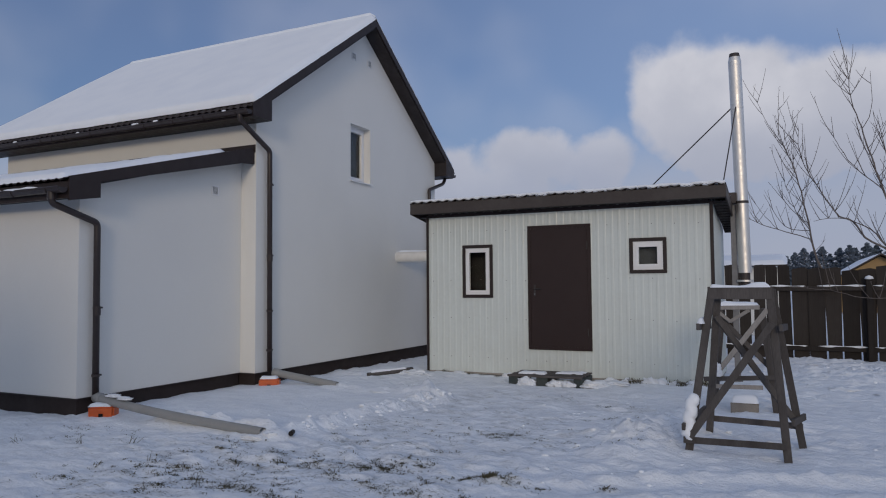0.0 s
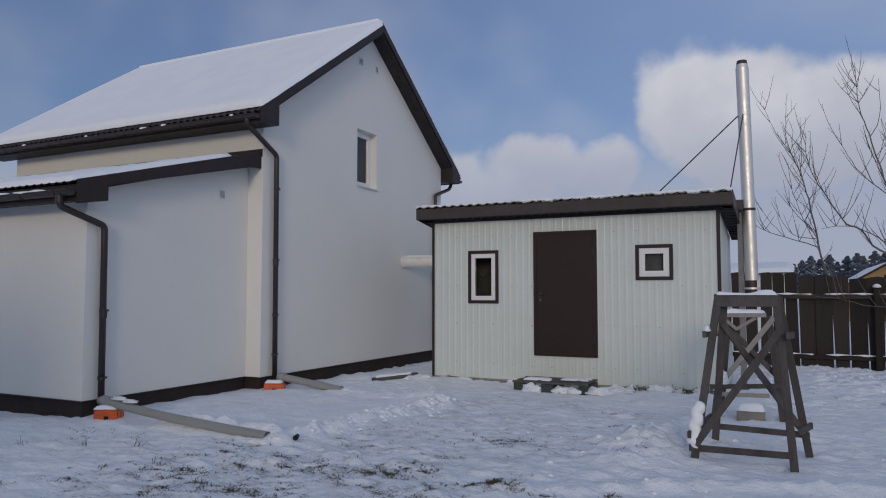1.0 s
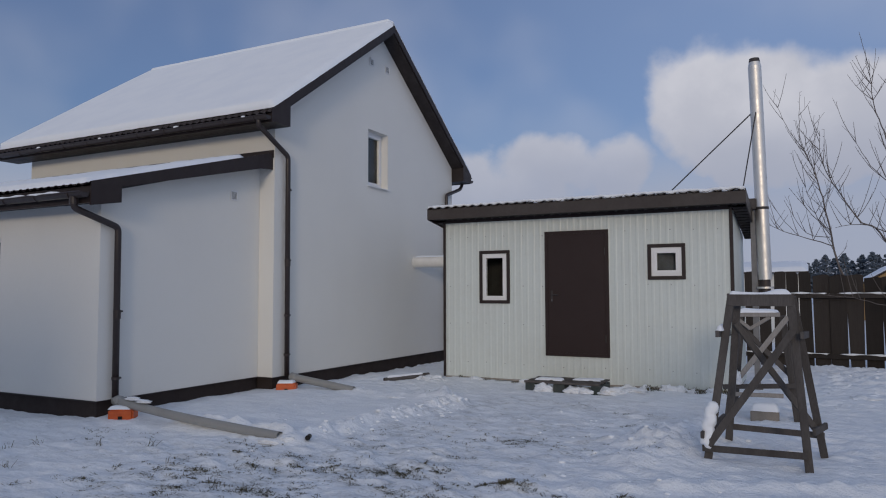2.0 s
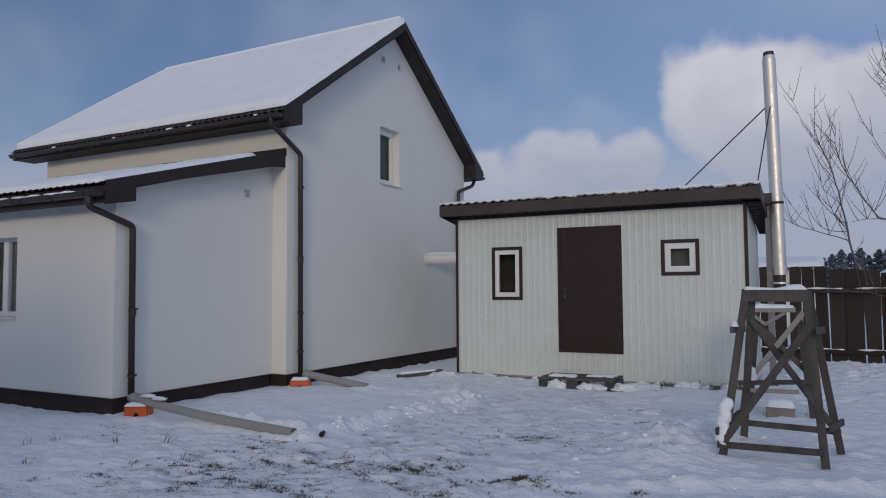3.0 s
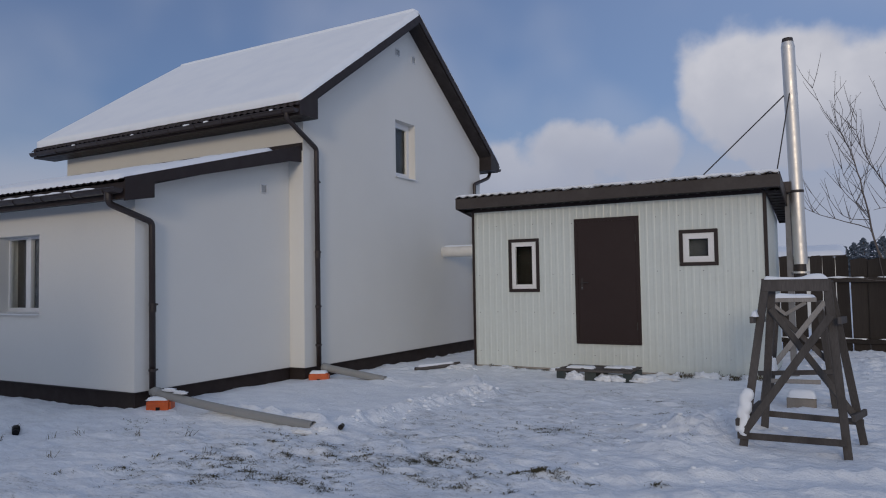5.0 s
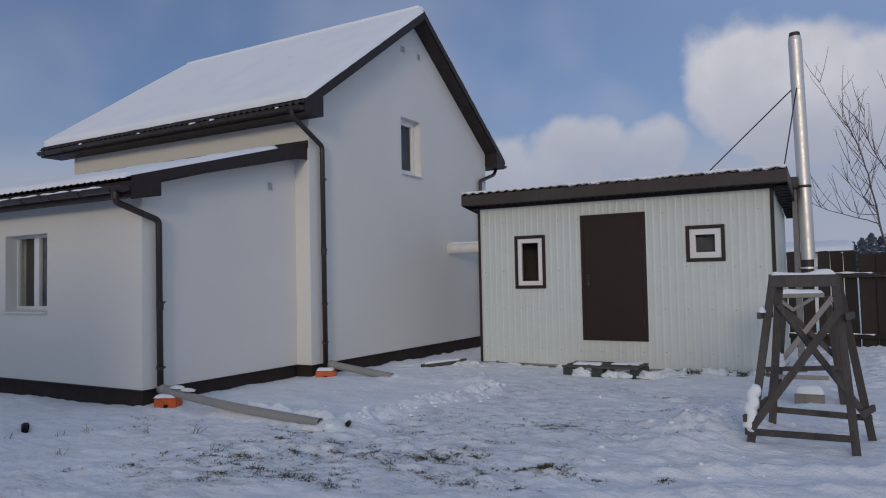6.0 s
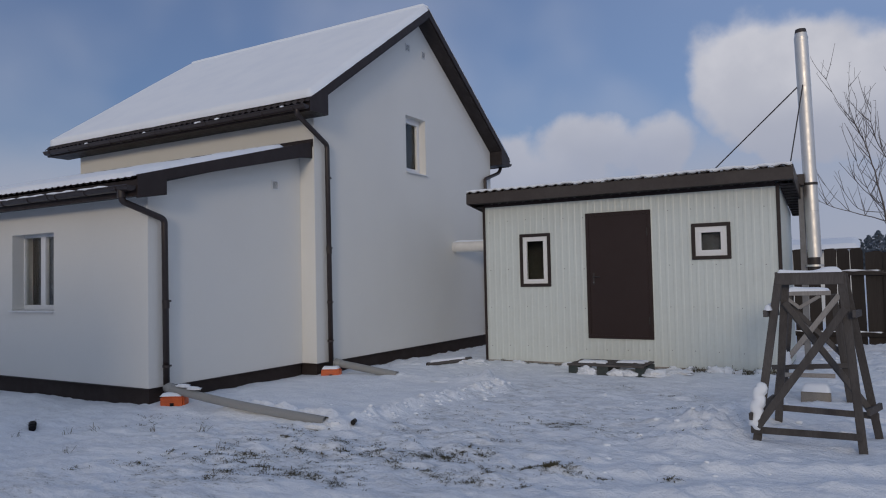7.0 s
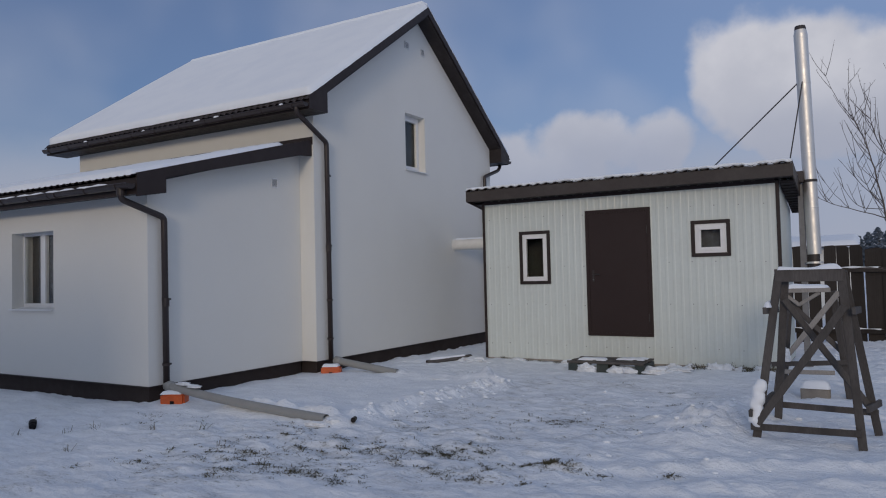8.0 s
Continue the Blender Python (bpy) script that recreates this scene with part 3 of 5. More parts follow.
def sill_board(axis, out, back, a0, a1, z):
    bm = bmesh.new()
    poly = [(out, z - 0.022), (out, z - 0.004), (back, z + 0.018), (back, z + 0.002), (out - math.copysign(0.006, out - back), z - 0.014)]
    if axis == "x":
        verts = [[bm.verts.new((t, a, zz)) for t, zz in poly] for a in (a0, a1)]
    else:
        verts = [[bm.verts.new((a, t, zz)) for t, zz in poly] for a in (a0, a1)]
    bm.faces.new(verts[0])
    bm.faces.new(verts[1][::-1])
    for i in range(5):
        j = (i + 1) % 5
        bm.faces.new((verts[0][i], verts[1][i], verts[1][j], verts[0][j]))
    return bm


def vent(parent, axis, t, a0, a1, z0, z1):
    v = part("vent", frame_ring(axis, t, t + 0.018, a0, a1, z0, z1, 0.016), M_PVC, parent, "small white plastic vent grille")
    if axis == "x":
        part("backing", box(t + 0.0005, t + 0.003, a0 + 0.014, a1 - 0.014, z0 + 0.014, z1 - 0.014), M_GREYPIPE, v)
    n = 7
    for i in range(n):
        z = z0 + 0.016 + (z1 - z0 - 0.032) * (i + 0.5) / n
        part("slat", beam(bmesh.new(), (t + 0.006, a0 + 0.016, z), (t + 0.006, a1 - 0.016, z), 0.014, 0.004, up=(0.5, 0, 1), bevel=0), M_PVC, v)


def house_roof():
    x0, x1 = -LEN - OVER_X - 0.12, OVER_X
    for side in (-1, 1):
        ye = -OVER_Y if side < 0 else W + OVER_Y
        run = Vector((0, W / 2 - ye, SLOPE * abs(W / 2 - ye)))
        eave_z = roof_top(ye)
        if side < 0:
            bm = wave_sheet((x0, ye - 0.05, eave_z - 0.02 - 0.05 * SLOPE), (x1 - x0, 0, 0), run + run.normalized() * 0.05, 0.135, 0.028)
        else:
            bm = wave_sheet((x1, ye + 0.05, eave_z - 0.02 - 0.05 * SLOPE), (x0 - x1, 0, 0), run + run.normalized() * 0.05, 0.135, 0.028)
        part("roof", bm, M_BROWN, house, "dark brown corrugated roof sheet")
        # rake boards that close the roof over the gable, soffit under the overhang
        for xa, xb in ((x1 - 0.022, x1), (x0, x0 + 0.022)):
            top = lambda y: roof_top(y) + 0.015
            lo = lambda y: roof_top(y) - 0.125
            yw = 0.0 if side < 0 else W
            poly = [(ye, top(ye)), (W / 2, top(W / 2)), (W / 2, lo(W / 2)), (yw, lo(yw)), (yw, EAVE), (ye, EAVE)]
            part("rake_board", prism(bmesh.new(), poly, "x", xa, xb), M_BROWN, house)
        for xa, xb in ((0.002, x1 - 0.024), (x0 + 0.024, -LEN - 0.002)):
            poly = [(yw, roof_top(yw) - 0.16), (W / 2, roof_top(W / 2) - 0.16), (W / 2, roof_top(W / 2) - 0.13), (yw, roof_top(yw) - 0.13)]
            part("soffit", prism(bmesh.new(), poly, "x", xa, xb), M_SOFFIT, house)
            yin = yw + (0.004 if side < 0 else -0.004)
            part("box_end", prism(bmesh.new(), [(yin, EAVE), (yin, roof_top(yw) - 0.162), (yin + side * 0.02, roof_top(yw) - 0.162), (yin + side * 0.02, EAVE)], "x", xa, xb), M_SOFFIT, house)
        # boxed eaves: grooved soffit boards and fascia
        lo_y, hi_y = (ye + 0.03, -0.003) if side < 0 else (W + 0.003, ye - 0.03)
        n = 5
        for i in range(n):
            a, b = lo_y + (hi_y - lo_y) * i / n, lo_y + (hi_y - lo_y) * (i + 1) / n
            part("soffit_board", box(x0 + 0.024, x1 - 0.024, a + 0.003, b - 0.003, EAVE, EAVE + 0.012), M_SOFFIT, house)
        fy = ye if side < 0 else ye - 0.025
        part("fascia", box(x0 + 0.024, x1 - 0.024, fy, fy + 0.025, EAVE - 0.01, eave_z - 0.03), M_BROWN, house)
        gy = ye - 0.062 if side < 0 else ye + 0.062
        gz = eave_z - 0.095
        gu = part("gutter", gutter(bmesh.new(), (x0 + 0.06, gy, gz), (x1 - 0.01, gy, gz)), M_GUTTER, house, "brown half-round plastic gutter", smooth=False)
        for i in range(11):
            x = x0 + 0.25 + i * (x1 - x0 - 0.5) / 10
            part("bracket", tube(bmesh.new(), [(x, gy + 0.066 * math.cos(a), gz + 0.066 * math.sin(a)) for a in (math.pi + math.pi * k / 8 for k in range(9))], 0.007, 6), M_GUTTER, gu)
        for i, x in enumerate((-0.15, -1.55, -2.0, -3.35, -5.0)):
            snow_chunk("gutter_snow", (x, gy + 0.05 * side, gz + 0.008), (0.035 + 0.025 * (i % 3), 0.02, 0.022), gu, 3.1 * i)
        for i, x in enumerate((-1.9, -4.1)):
            part("joiner", gutter(bmesh.new(), (x, gy, gz), (x + 0.09, gy, gz), 0.068), M_GUTTER, gu)
        o, u = ((x0 + 0.03, ye + 0.03, eave_z + 0.045), (x1 - x0 - 0.03, 0, 0)) if side < 0 else ((x1, ye - 0.03, eave_z + 0.045), (x0 - x1, 0, 0))
        snow_slab("roof_snow", o, u, run, 0.10, 0.05, house, ragged=0.016, roundness=0.03, uneven=0.05, seed=3 + side, label="smooth blanket of settled snow")
    part("ridge_cap", prism(bmesh.new(), [(W / 2 - 0.15, roof_top(W / 2 - 0.15) + 0.02), (W / 2, APEX + 0.03), (W / 2 + 0.15, roof_top(W / 2 + 0.15) + 0.02), (W / 2, APEX + 0.0)], "x", x0, x1), M_BROWN, house)
    n = 60
    crest = [Vector((x0 + 0.05 + (x1 - x0 - 0.07) * k / n, W / 2, APEX + 0.072 + 0.006 * noise.noise(Vector((k * 0.3, 2, 0))))) for k in range(n + 1)]
    part("ridge_snow", tube(bmesh.new(), crest, [0.02 if k in (0, n) else 0.09 for k in range(n + 1)], 16), M_SNOW, house, smooth=True)


def downpipe(parent, pts, clamps, r=0.039, axis="x"):
    p = part("downpipe", tube(bmesh.new(), bend(pts, 0.055), r, 14), M_GUTTER, parent, "round brown plastic downpipe", smooth=True)
    for c in clamps:
        part("clamp", tube(bmesh.new(), [(c[0], c[1], c[2] - 0.016), (c[0], c[1], c[2] + 0.016)], r + 0.008, 14), M_GUTTER, p)
        off = Vector((0, -0.055, 0)) if axis == "x" else Vector((0.055, 0, 0))
        part("lug", beam(bmesh.new(), Vector(c) - off * 0.7, Vector(c) - off * 1.35, 0.02, 0.022, bevel=0), M_GUTTER, p)
    part("coupling", tube(bmesh.new(), [(clamps[1][0], clamps[1][1], clamps[1][2] - 0.09), (clamps[1][0], clamps[1][1], clamps[1][2] + 0.0)], r + 0.005, 14), M_GUTTER, p)
    return p


house_walls()
house_roof()
downpipe(house, [(0.10, -0.48, 4.12), (0.10, -0.48, 3.97), (0.075, 0.225, 3.62), (0.075, 0.245, 0.22)], [(0.075, 0.237, z) for z in (3.1, 2.0, 1.15, 0.55)])
downpipe(house, [(0.06, W + 0.45, 4.12), (0.06, W + 0.40, 3.97), (0.06, W + 0.3, 3.88), (0.075, W - 0.42, 3.66), (0.075, W - 0.42, 0.22)], [(0.075, W - 0.42, z) for z in (3.1, 2.0, 1.15)])

# ---- the lower wing in front of the house ----
XA, YA = -0.291, -2.769
A_TOP, A_LOW, A_EAVE = 3.63, 2.77, 2.55
A_OUT = -3.10
wing = thing("house_wing", (-3.2, -1.4, 0), "low white stuccoed wing with a snowy lean-to roof", "building")


def wing_top(y):
    return A_LOW + (A_TOP - A_LOW) * (y - A_OUT) / -A_OUT


def wing_parts():
    xl = -6.6
    win = (-3.30, -2.275, 1.16, 2.235)
    part("wall", wall_with_holes(bmesh.new(), "x", xl, XA, YA, YA + 0.34, 0.22, lambda x: wing_top(YA) - 0.05, [win]), M_STUCCO, wing)
    part("wall", wall_with_holes(bmesh.new(), "y", YA + 0.3402, -0.003, XA - 0.34, XA, 0.22, lambda y: wing_top(y) - 0.10, []), M_STUCCO, wing)
    part("wall", wall_with_holes(bmesh.new(), "y", YA + 0.3402, -0.003, xl, xl + 0.34, 0.22, lambda y: wing_top(y) - 0.10, []), M_STUCCO, wing)
    part("plinth", box(xl, XA - 0.028, YA + 0.028, -0.003, -0.3, 0.22), M_PLINTH, wing, "dark brown painted plinth")
    part("plinth_trim", box(xl, XA + 0.010, YA - 0.010, -0.004, 0.205, 0.219), M_BROWN, wing)
    x_in0, x_in1 = win[0] - 0.03, win[1] + 0.03
    w = part("window", frame_ring("y", YA + 0.175, YA + 0.235, x_in0, x_in1, win[2], win[3] + 0.02, 0.045), M_PVC, wing, "white plastic two-light window set in a deep reveal")
    xm = -2.815
    part("mullion", box(xm - 0.035, xm + 0.035, YA + 0.172, YA + 0.235, win[2] + 0.046, win[3] - 0.026, bevel=0.005), M_PVC, w)
    for a, b in ((x_in0 + 0.02, xm - 0.03), (xm + 0.03, x_in1 - 0.02)):
        part("sash", frame_ring("y", YA + 0.168, YA + 0.228, a, b, win[2] + 0.04, win[3] - 0.005, 0.03), M_PVC, w)
        g = part("pane", box(a + 0.027, b - 0.027, YA + 0.195, YA + 0.201, win[2] + 0.068, win[3] - 0.033), M_GLASS, w)
        g.visible_shadow = False
    part("sill", sill_board("y", YA - 0.045, YA + 0.17, win[0] - 0.02, win[1] + 0.02, win[2]), M_PVC, w, "thin white metal sill")
    part("curtain", wave_sheet((xm - 0.02, YA + 0.285, win[2] + 0.01), (0.58, 0, 0), (0, 0, 1.06), 0.11, 0.03), M_CURTAIN, w, "patterned dark grey curtain behind the glass")
    part("blind", box(x_in0, x_in1, YA + 0.300, YA + 0.306, win[2] + 0.005, win[3] + 0.02), M_BLIND, w, "dark brown blind drawn behind the glass")
    vent(wing, "x", XA, -0.63, -0.49, 2.865, 3.01)
    # lean-to roof
    x0, x1 = xl, -0.03
    run = Vector((0, -A_OUT - 0.004, A_TOP - A_LOW))
    part("roof", wave_sheet((x0, A_OUT - 0.05, A_LOW - 0.03), (x1 - x0, 0, 0), run, 0.135, 0.028), M_BROWN, wing, "dark brown corrugated roof sheet")
    poly = [(A_OUT, A_LOW + 0.02), (-0.004, A_TOP + 0.02), (-0.004, A_TOP - 0.24), (-0.25, A_TOP - 0.26), (-2.69, 2.775), (-2.69, A_EAVE + 0.034), (A_OUT, A_EAVE - 0.04)]
    part("rake_board", prism(bmesh.new(), poly, "x", x1 - 0.022, x1), M_BROWN, wing)
    part("soffit", prism(bmesh.new(), [(YA + 0.02, wing_top(YA) - 0.13), (-0.006, wing_top(0) - 0.13), (-0.006, wing_top(0) - 0.11), (YA + 0.02, wing_top(YA) - 0.11)], "x", XA + 0.002, x1 - 0.024), M_SOFFIT, wing)
    part("deck", prism(bmesh.new(), [(A_OUT + 0.03, A_LOW - 0.075), (-0.006, A_TOP - 0.075), (-0.006, A_TOP - 0.045), (A_OUT + 0.03, A_LOW - 0.045)], "x", x0, x1 - 0.024), M_SOFFIT, wing)
    for i in range(4):
        a = A_OUT + 0.03 + (YA - A_OUT - 0.03) * i / 4
        b = A_OUT + 0.03 + (YA - A_OUT - 0.03) * (i + 1) / 4
        part("soffit_board", box(x0, x1 - 0.024, a + 0.003, b - 0.003, A_EAVE + 0.036, A_EAVE + 0.048), M_SOFFIT, wing)
    part("fascia", box(x0, x1 - 0.024, A_OUT, A_OUT + 0.025, A_EAVE - 0.01, A_LOW - 0.035), M_BROWN, wing)
    part("box_end", box(XA + 0.002, x1 - 0.024, YA + 0.002, YA + 0.02, A_EAVE + 0.036, wing_top(YA) - 0.13), M_SOFFIT, wing)
    gy, gz = A_OUT - 0.066, A_LOW - 0.115
    gu = part("gutter", gutter(bmesh.new(), (x0, gy, gz), (x1 - 0.02, gy, gz)), M_GUTTER, wing, "brown half-round plastic gutter")
    for i in range(11):
        x = x0 + 0.2 + i * (x1 - x0 - 0.45) / 10
        part("bracket", tube(bmesh.new(), [(x, gy + 0.066 * math.cos(a), gz + 0.066 * math.sin(a)) for a in (math.pi + math.pi * k / 8 for k in range(9))], 0.007, 6), M_GUTTER, gu)
    for k in range(9):
        a = -6.3 + 0.66 * k
        part("gutter_snow", tube(bmesh.new(), [(a + 0.62 * t, gy - 0.060, gz + 0.012 + 0.004 * math.sin(9 * t + k)) for t in (0, 0.1, 0.3, 0.5, 0.7, 0.9, 1)], [0.002, 0.011, 0.016, 0.008, 0.015, 0.011, 0.002], 8), M_SNOW, gu, smooth=True)
    part("joiner", gutter(bmesh.new(), (-1.75, gy, gz), (-1.66, gy, gz), 0.068), M_GUTTER, gu)
    part("outlet", tube(bmesh.new(), [(-0.24, gy, gz - 0.02), (-0.24, gy, gz - 0.13)], 0.05, 14), M_GUTTER, gu)
    part("wall_flashing", box(-LEN + 0.02, -0.01, -0.016, -0.004, A_TOP - 0.06, A_TOP + 0.062), M_BROWN, wing, "brown metal flashing along the house wall")
    snow_slab("roof_snow", (x0, A_OUT - 0.045, A_LOW - 0.004), (x1 - x0 - 0.06, 0, 0), run * 0.84, 0.062, 0.05, wing, ragged=0.015, roundness=0.07, seed=21, label="smooth blanket of settled snow")
    downpipe(wing, [(-0.24, gy, gz - 0.10), (-0.24, gy, gz - 0.17), (XA + 0.075, -2.583, 2.30), (XA + 0.075, -2.568, 0.22)], [(XA + 0.075, -2.570, z) for z in (0.475, 1.28)])


wing_parts()

# ---- the shed ----
SX0, SX1, SY, SB = 1.446, 6.246, 2.886, 4.76
S_TOP, S_SLOPE = 2.76, 0.158
shed = thing("garden_shed", ((SX0 + SX1) / 2, (SY + SB) / 2, 0), "white corrugated-steel shed with dark brown trim and snowy roof", "shed")
S_HOLES = [(2.16, 2.68, 1.325, 2.193), (3.355, 4.382, 0.47, 2.48), (5.035, 5.558, 1.705, 2.215)]


def rib_depth(s):
    """Trapezoid ribs of profiled steel, 115 mm apart."""
    t = (s % 0.115) / 0.115
    up, top = 0.10, 0.34
    if t < up:
        return 0.0038 * t / up
    if t < top:
        return 0.0038
    if t < top + up:
        return 0.0038 * (1 - (t - top) / up)
    return 0.0


def cladding_sheet(a0, a1, axis, fixed, sign, z0, top, holes):
    """One ribbed sheet from a0 to a1; it faces sign along the other axis, at fixed."""
    stops = {a0, a1}
    k = math.floor(a0 / 0.115)
    while k * 0.115 < a1:
        for f in (0.0, 0.10, 0.34, 0.44):
            s = (k + f) * 0.115
            if a0 < s < a1:
                stops.add(round(s, 5))
        k += 1
    for h in holes:
        for e in h[:2]:
            if a0 < e < a1:
                stops.add(e)
    stops = sorted(stops)
    bm = bmesh.new()
    known = {}

    def corner(a, z):
        key = (round(a, 4), round(z, 4))
        if key not in known:
            t = fixed + sign * rib_depth(a)
            known[key] = bm.verts.new((a, t, z) if axis == "x" else (t, a, z))
        return known[key]

    for lo, hi in zip(stops, stops[1:]):
        if round(hi, 4) - round(lo, 4) < 5e-4:
            continue
        mid = (lo + hi) / 2
        gaps = sorted((h[2], h[3]) for h in holes if h[0] <= mid <= h[1])
        spans, z = [], z0
        for g0, g1 in gaps:
            spans.append((z, g0))
            z = g1
        spans.append((z, None))
        for zl, zh in spans:
            bm.faces.new([corner(a, zz) for a, zz in ((lo, zl), (hi, zl), (hi, top(hi) if zh is None else zh), (lo, top(lo) if zh is None else zh))])
    return bm


def shed_parts():
    flat = lambda a: S_TOP
    back = lambda y: S_TOP - S_SLOPE * (y - SY)
    laps = (SX0, 2.42, 3.90, 5.20, SX1)
    for i, (a, b) in enumerate(zip(laps, laps[1:])):
        part("cladding_sheet", cladding_sheet(a, b, "x", SY - 0.001 * (i % 2), -1, 0.03, flat, S_HOLES), M_CLAD, shed, "white ribbed steel sheet")
    for i in range(2):
        a, b = SY + (SB - SY) * i / 2, SY + (SB - SY) * (i + 1) / 2
        part("cladding_sheet", cladding_sheet(a, b, "y", SX1, 1, 0.03, back, []), M_CLAD, shed)
        part("cladding_sheet", cladding_sheet(a, b, "y", SX0, -1, 0.03, back, []), M_CLAD, shed)
    frame_holes = S_HOLES
    part("wall_core", wall_with_holes(bmesh.new(), "x", SX0 + 0.01, SX1 - 0.01, SY + 0.012, SY + 0.11, 0.0, flat, frame_holes), M_PALEWOOD, shed)
    part("wall_core", wall_with_holes(bmesh.new(), "x", SX0 + 0.01, SX1 - 0.01, SB - 0.10, SB, 0.0, lambda a: back(SB), []), M_PALEWOOD, shed)
    for x0, x1 in ((SX0 + 0.012, SX0 + 0.10), (SX1 - 0.10, SX1 - 0.012)):
        part("wall_core", wall_with_holes(bmesh.new(), "y", SY + 0.112, SB - 0.102, x0, x1, 0.0, back, []), M_PALEWOOD, shed)
    # angle trims at the corners and below the roof
    for x, s in ((SX0, 1), (SX1, -1)):
        bm = bx(bmesh.new(), min(x - s * 0.014, x + s * 0.032), max(x - s * 0.014, x + s * 0.032), SY - 0.018, SY - 0.010, 0.02, S_TOP)
        bx(bm, min(x - s * 0.014, x - s * 0.010), max(x - s * 0.014, x - s * 0.010), SY - 0.010, SY + 0.06, 0.02, S_TOP)
        part("corner_trim", bm, M_BROWN, shed)
    part("top_trim", box(SX0 + 0.034, SX1 - 0.034, SY - 0.020, SY - 0.011, S_TOP - 0.038, S_TOP + 0.02), M_BROWN, shed)
    # screws
    bm = bmesh.new()
    for z in (0.28, 0.95, 1.6, 2.45):
        k = 0
        x = SX0 + 0.12
        while x < SX1 - 0.05:
            zz = z + 0.015 * math.sin(k * 7.1)
            if not any(h[0] - 0.06 < x < h[1] + 0.06 and h[2] - 0.06 < zz < h[3] + 0.06 for h in S_HOLES):
                tube(bm, [(x, SY - 0.004, zz), (x, SY - 0.013, zz)], 0.007, 6)
            x += 0.345
            k += 1
    tagged(part("screw_heads", bm, M_ZINC, shed), kind="stuff")
    # windows with brown surrounds
    for i, (h, dark) in enumerate(((S_HOLES[0], "tall narrow"), (S_HOLES[2], "small square"))):
        w = part("window", frame_ring("y", SY - 0.008, SY + 0.05, h[0] + 0.03, h[1] - 0.03, h[2] + 0.03, h[3] - 0.03, 0.055), M_PVC, shed, dark + " white plastic window with a brown surround")
        part("surround", frame_ring("y", SY - 0.026, SY + 0.02, h[0] - 0.022, h[1] + 0.022, h[2] - 0.022, h[3] + 0.022, 0.055), M_BROWN, w, "brown folded-metal surround")
        part("sash", frame_ring("y", SY - 0.016, SY + 0.04, h[0] + 0.072, h[1] - 0.072, h[2] + 0.072, h[3] - 0.072, 0.05 if i else 0.036), M_PVC, w)
        g = part("pane", box(h[0] + 0.103, h[1] - 0.103, SY + 0.012, SY + 0.018, h[2] + 0.103, h[3] - 0.103), M_GLASS, w)
        g.visible_shadow = False
        g = 0.117 if i else 0.103
        part("gasket", frame_ring("y", SY - 0.005, SY + 0.011, h[0] + g, h[1] - g, h[2] + g, h[3] - g, 0.006), M_BLACK, w)
        # left: added near-black sheet for the interior's shade; right: grey curtain
        part("backdrop_cloth", box(h[0] - 0.1, h[1] + 0.1, SY + (0.5 if i == 0 else 0.16), SY + (0.52 if i == 0 else 0.175), h[2] - 0.1, h[3] + 0.1), M_CURTAIN if i else M_DARKROOM, w)
    # steel door
    h = S_HOLES[1]
    d = part("door", box(h[0] + 0.035, h[1] - 0.035, SY - 0.026, SY + 0.03, h[2] + 0.03, h[3] - 0.035, bevel=0.006), M_DOOR, shed, "closed dark brown painted steel door")
    part("door_frame", frame_ring("y", SY - 0.030, SY + 0.06, h[0] - 0.02, h[1] + 0.02, h[2] - 0.02, h[3] + 0.02, 0.055), M_DOOR, d)
    part("lock_plate", box(h[0] + 0.085, h[0] + 0.118, SY - 0.031, SY - 0.026, 1.33, 1.52, bevel=0.002), M_IRON, d)
    part("handle", tube(bmesh.new(), bend([(h[0] + 0.10, SY - 0.03, 1.455), (h[0] + 0.10, SY - 0.075, 1.455), (h[0] + 0.22, SY - 0.075, 1.450)], 0.02), 0.009, 8), M_IRON, d, "dark lever handle")
    part("key_cylinder", tube(bmesh.new(), [(h[0] + 0.10, SY - 0.03, 1.365), (h[0] + 0.10, SY - 0.036, 1.365)], 0.012, 10), M_ZINC, d)
    for z in (0.75, 2.15):
        part("hinge", tube(bmesh.new(), [(h[1] - 0.034, SY - 0.038, z - 0.06), (h[1] - 0.034, SY - 0.038, z + 0.06)], 0.009, 8), M_IRON, d)
    # roof
    x0, x1, yf, yb = 1.285, 6.48, 2.54, 4.96
    rt = lambda y: 2.955 - S_SLOPE * (y - yf)
    run = Vector((0, yb - yf, -S_SLOPE * (yb - yf)))
    part("roof", wave_sheet((x0, yf - 0.02, rt(yf)), (x1 - x0, 0, 0), run, 0.16, 0.03), M_BROWN, shed, "dark brown corrugated roof sheet")
    # warped fascia
    bm = bmesh.new()
    m = 60
    rows = []
    for i in range(m + 1):
        x = x0 + (x1 - x0) * i / m
        wob = 0.012 * noise.noise(Vector((x * 1.7, 3.3, 0)))
        lo = 2.772
        rows.append([bm.verts.new((x, yf - 0.002 + wob, lo + wob * 0.4)), bm.verts.new((x, yf + wob * 0.3, 2.95 + wob)),
                     bm.verts.new((x, yf + 0.022 + wob * 0.3, 2.95 + wob)), bm.verts.new((x, yf + 0.020 + wob, lo + wob * 0.4))])
    for a, b in zip(rows, rows[1:]):
        for k in range(4):
            bm.faces.new((a[k], a[(k + 1) % 4], b[(k + 1) % 4], b[k]))
    bm.faces.new(rows[0])
    bm.faces.new(rows[-1][::-1])
    part("fascia", bm, M_SHEDFASCIA, shed, "slightly warped brown metal fascia")
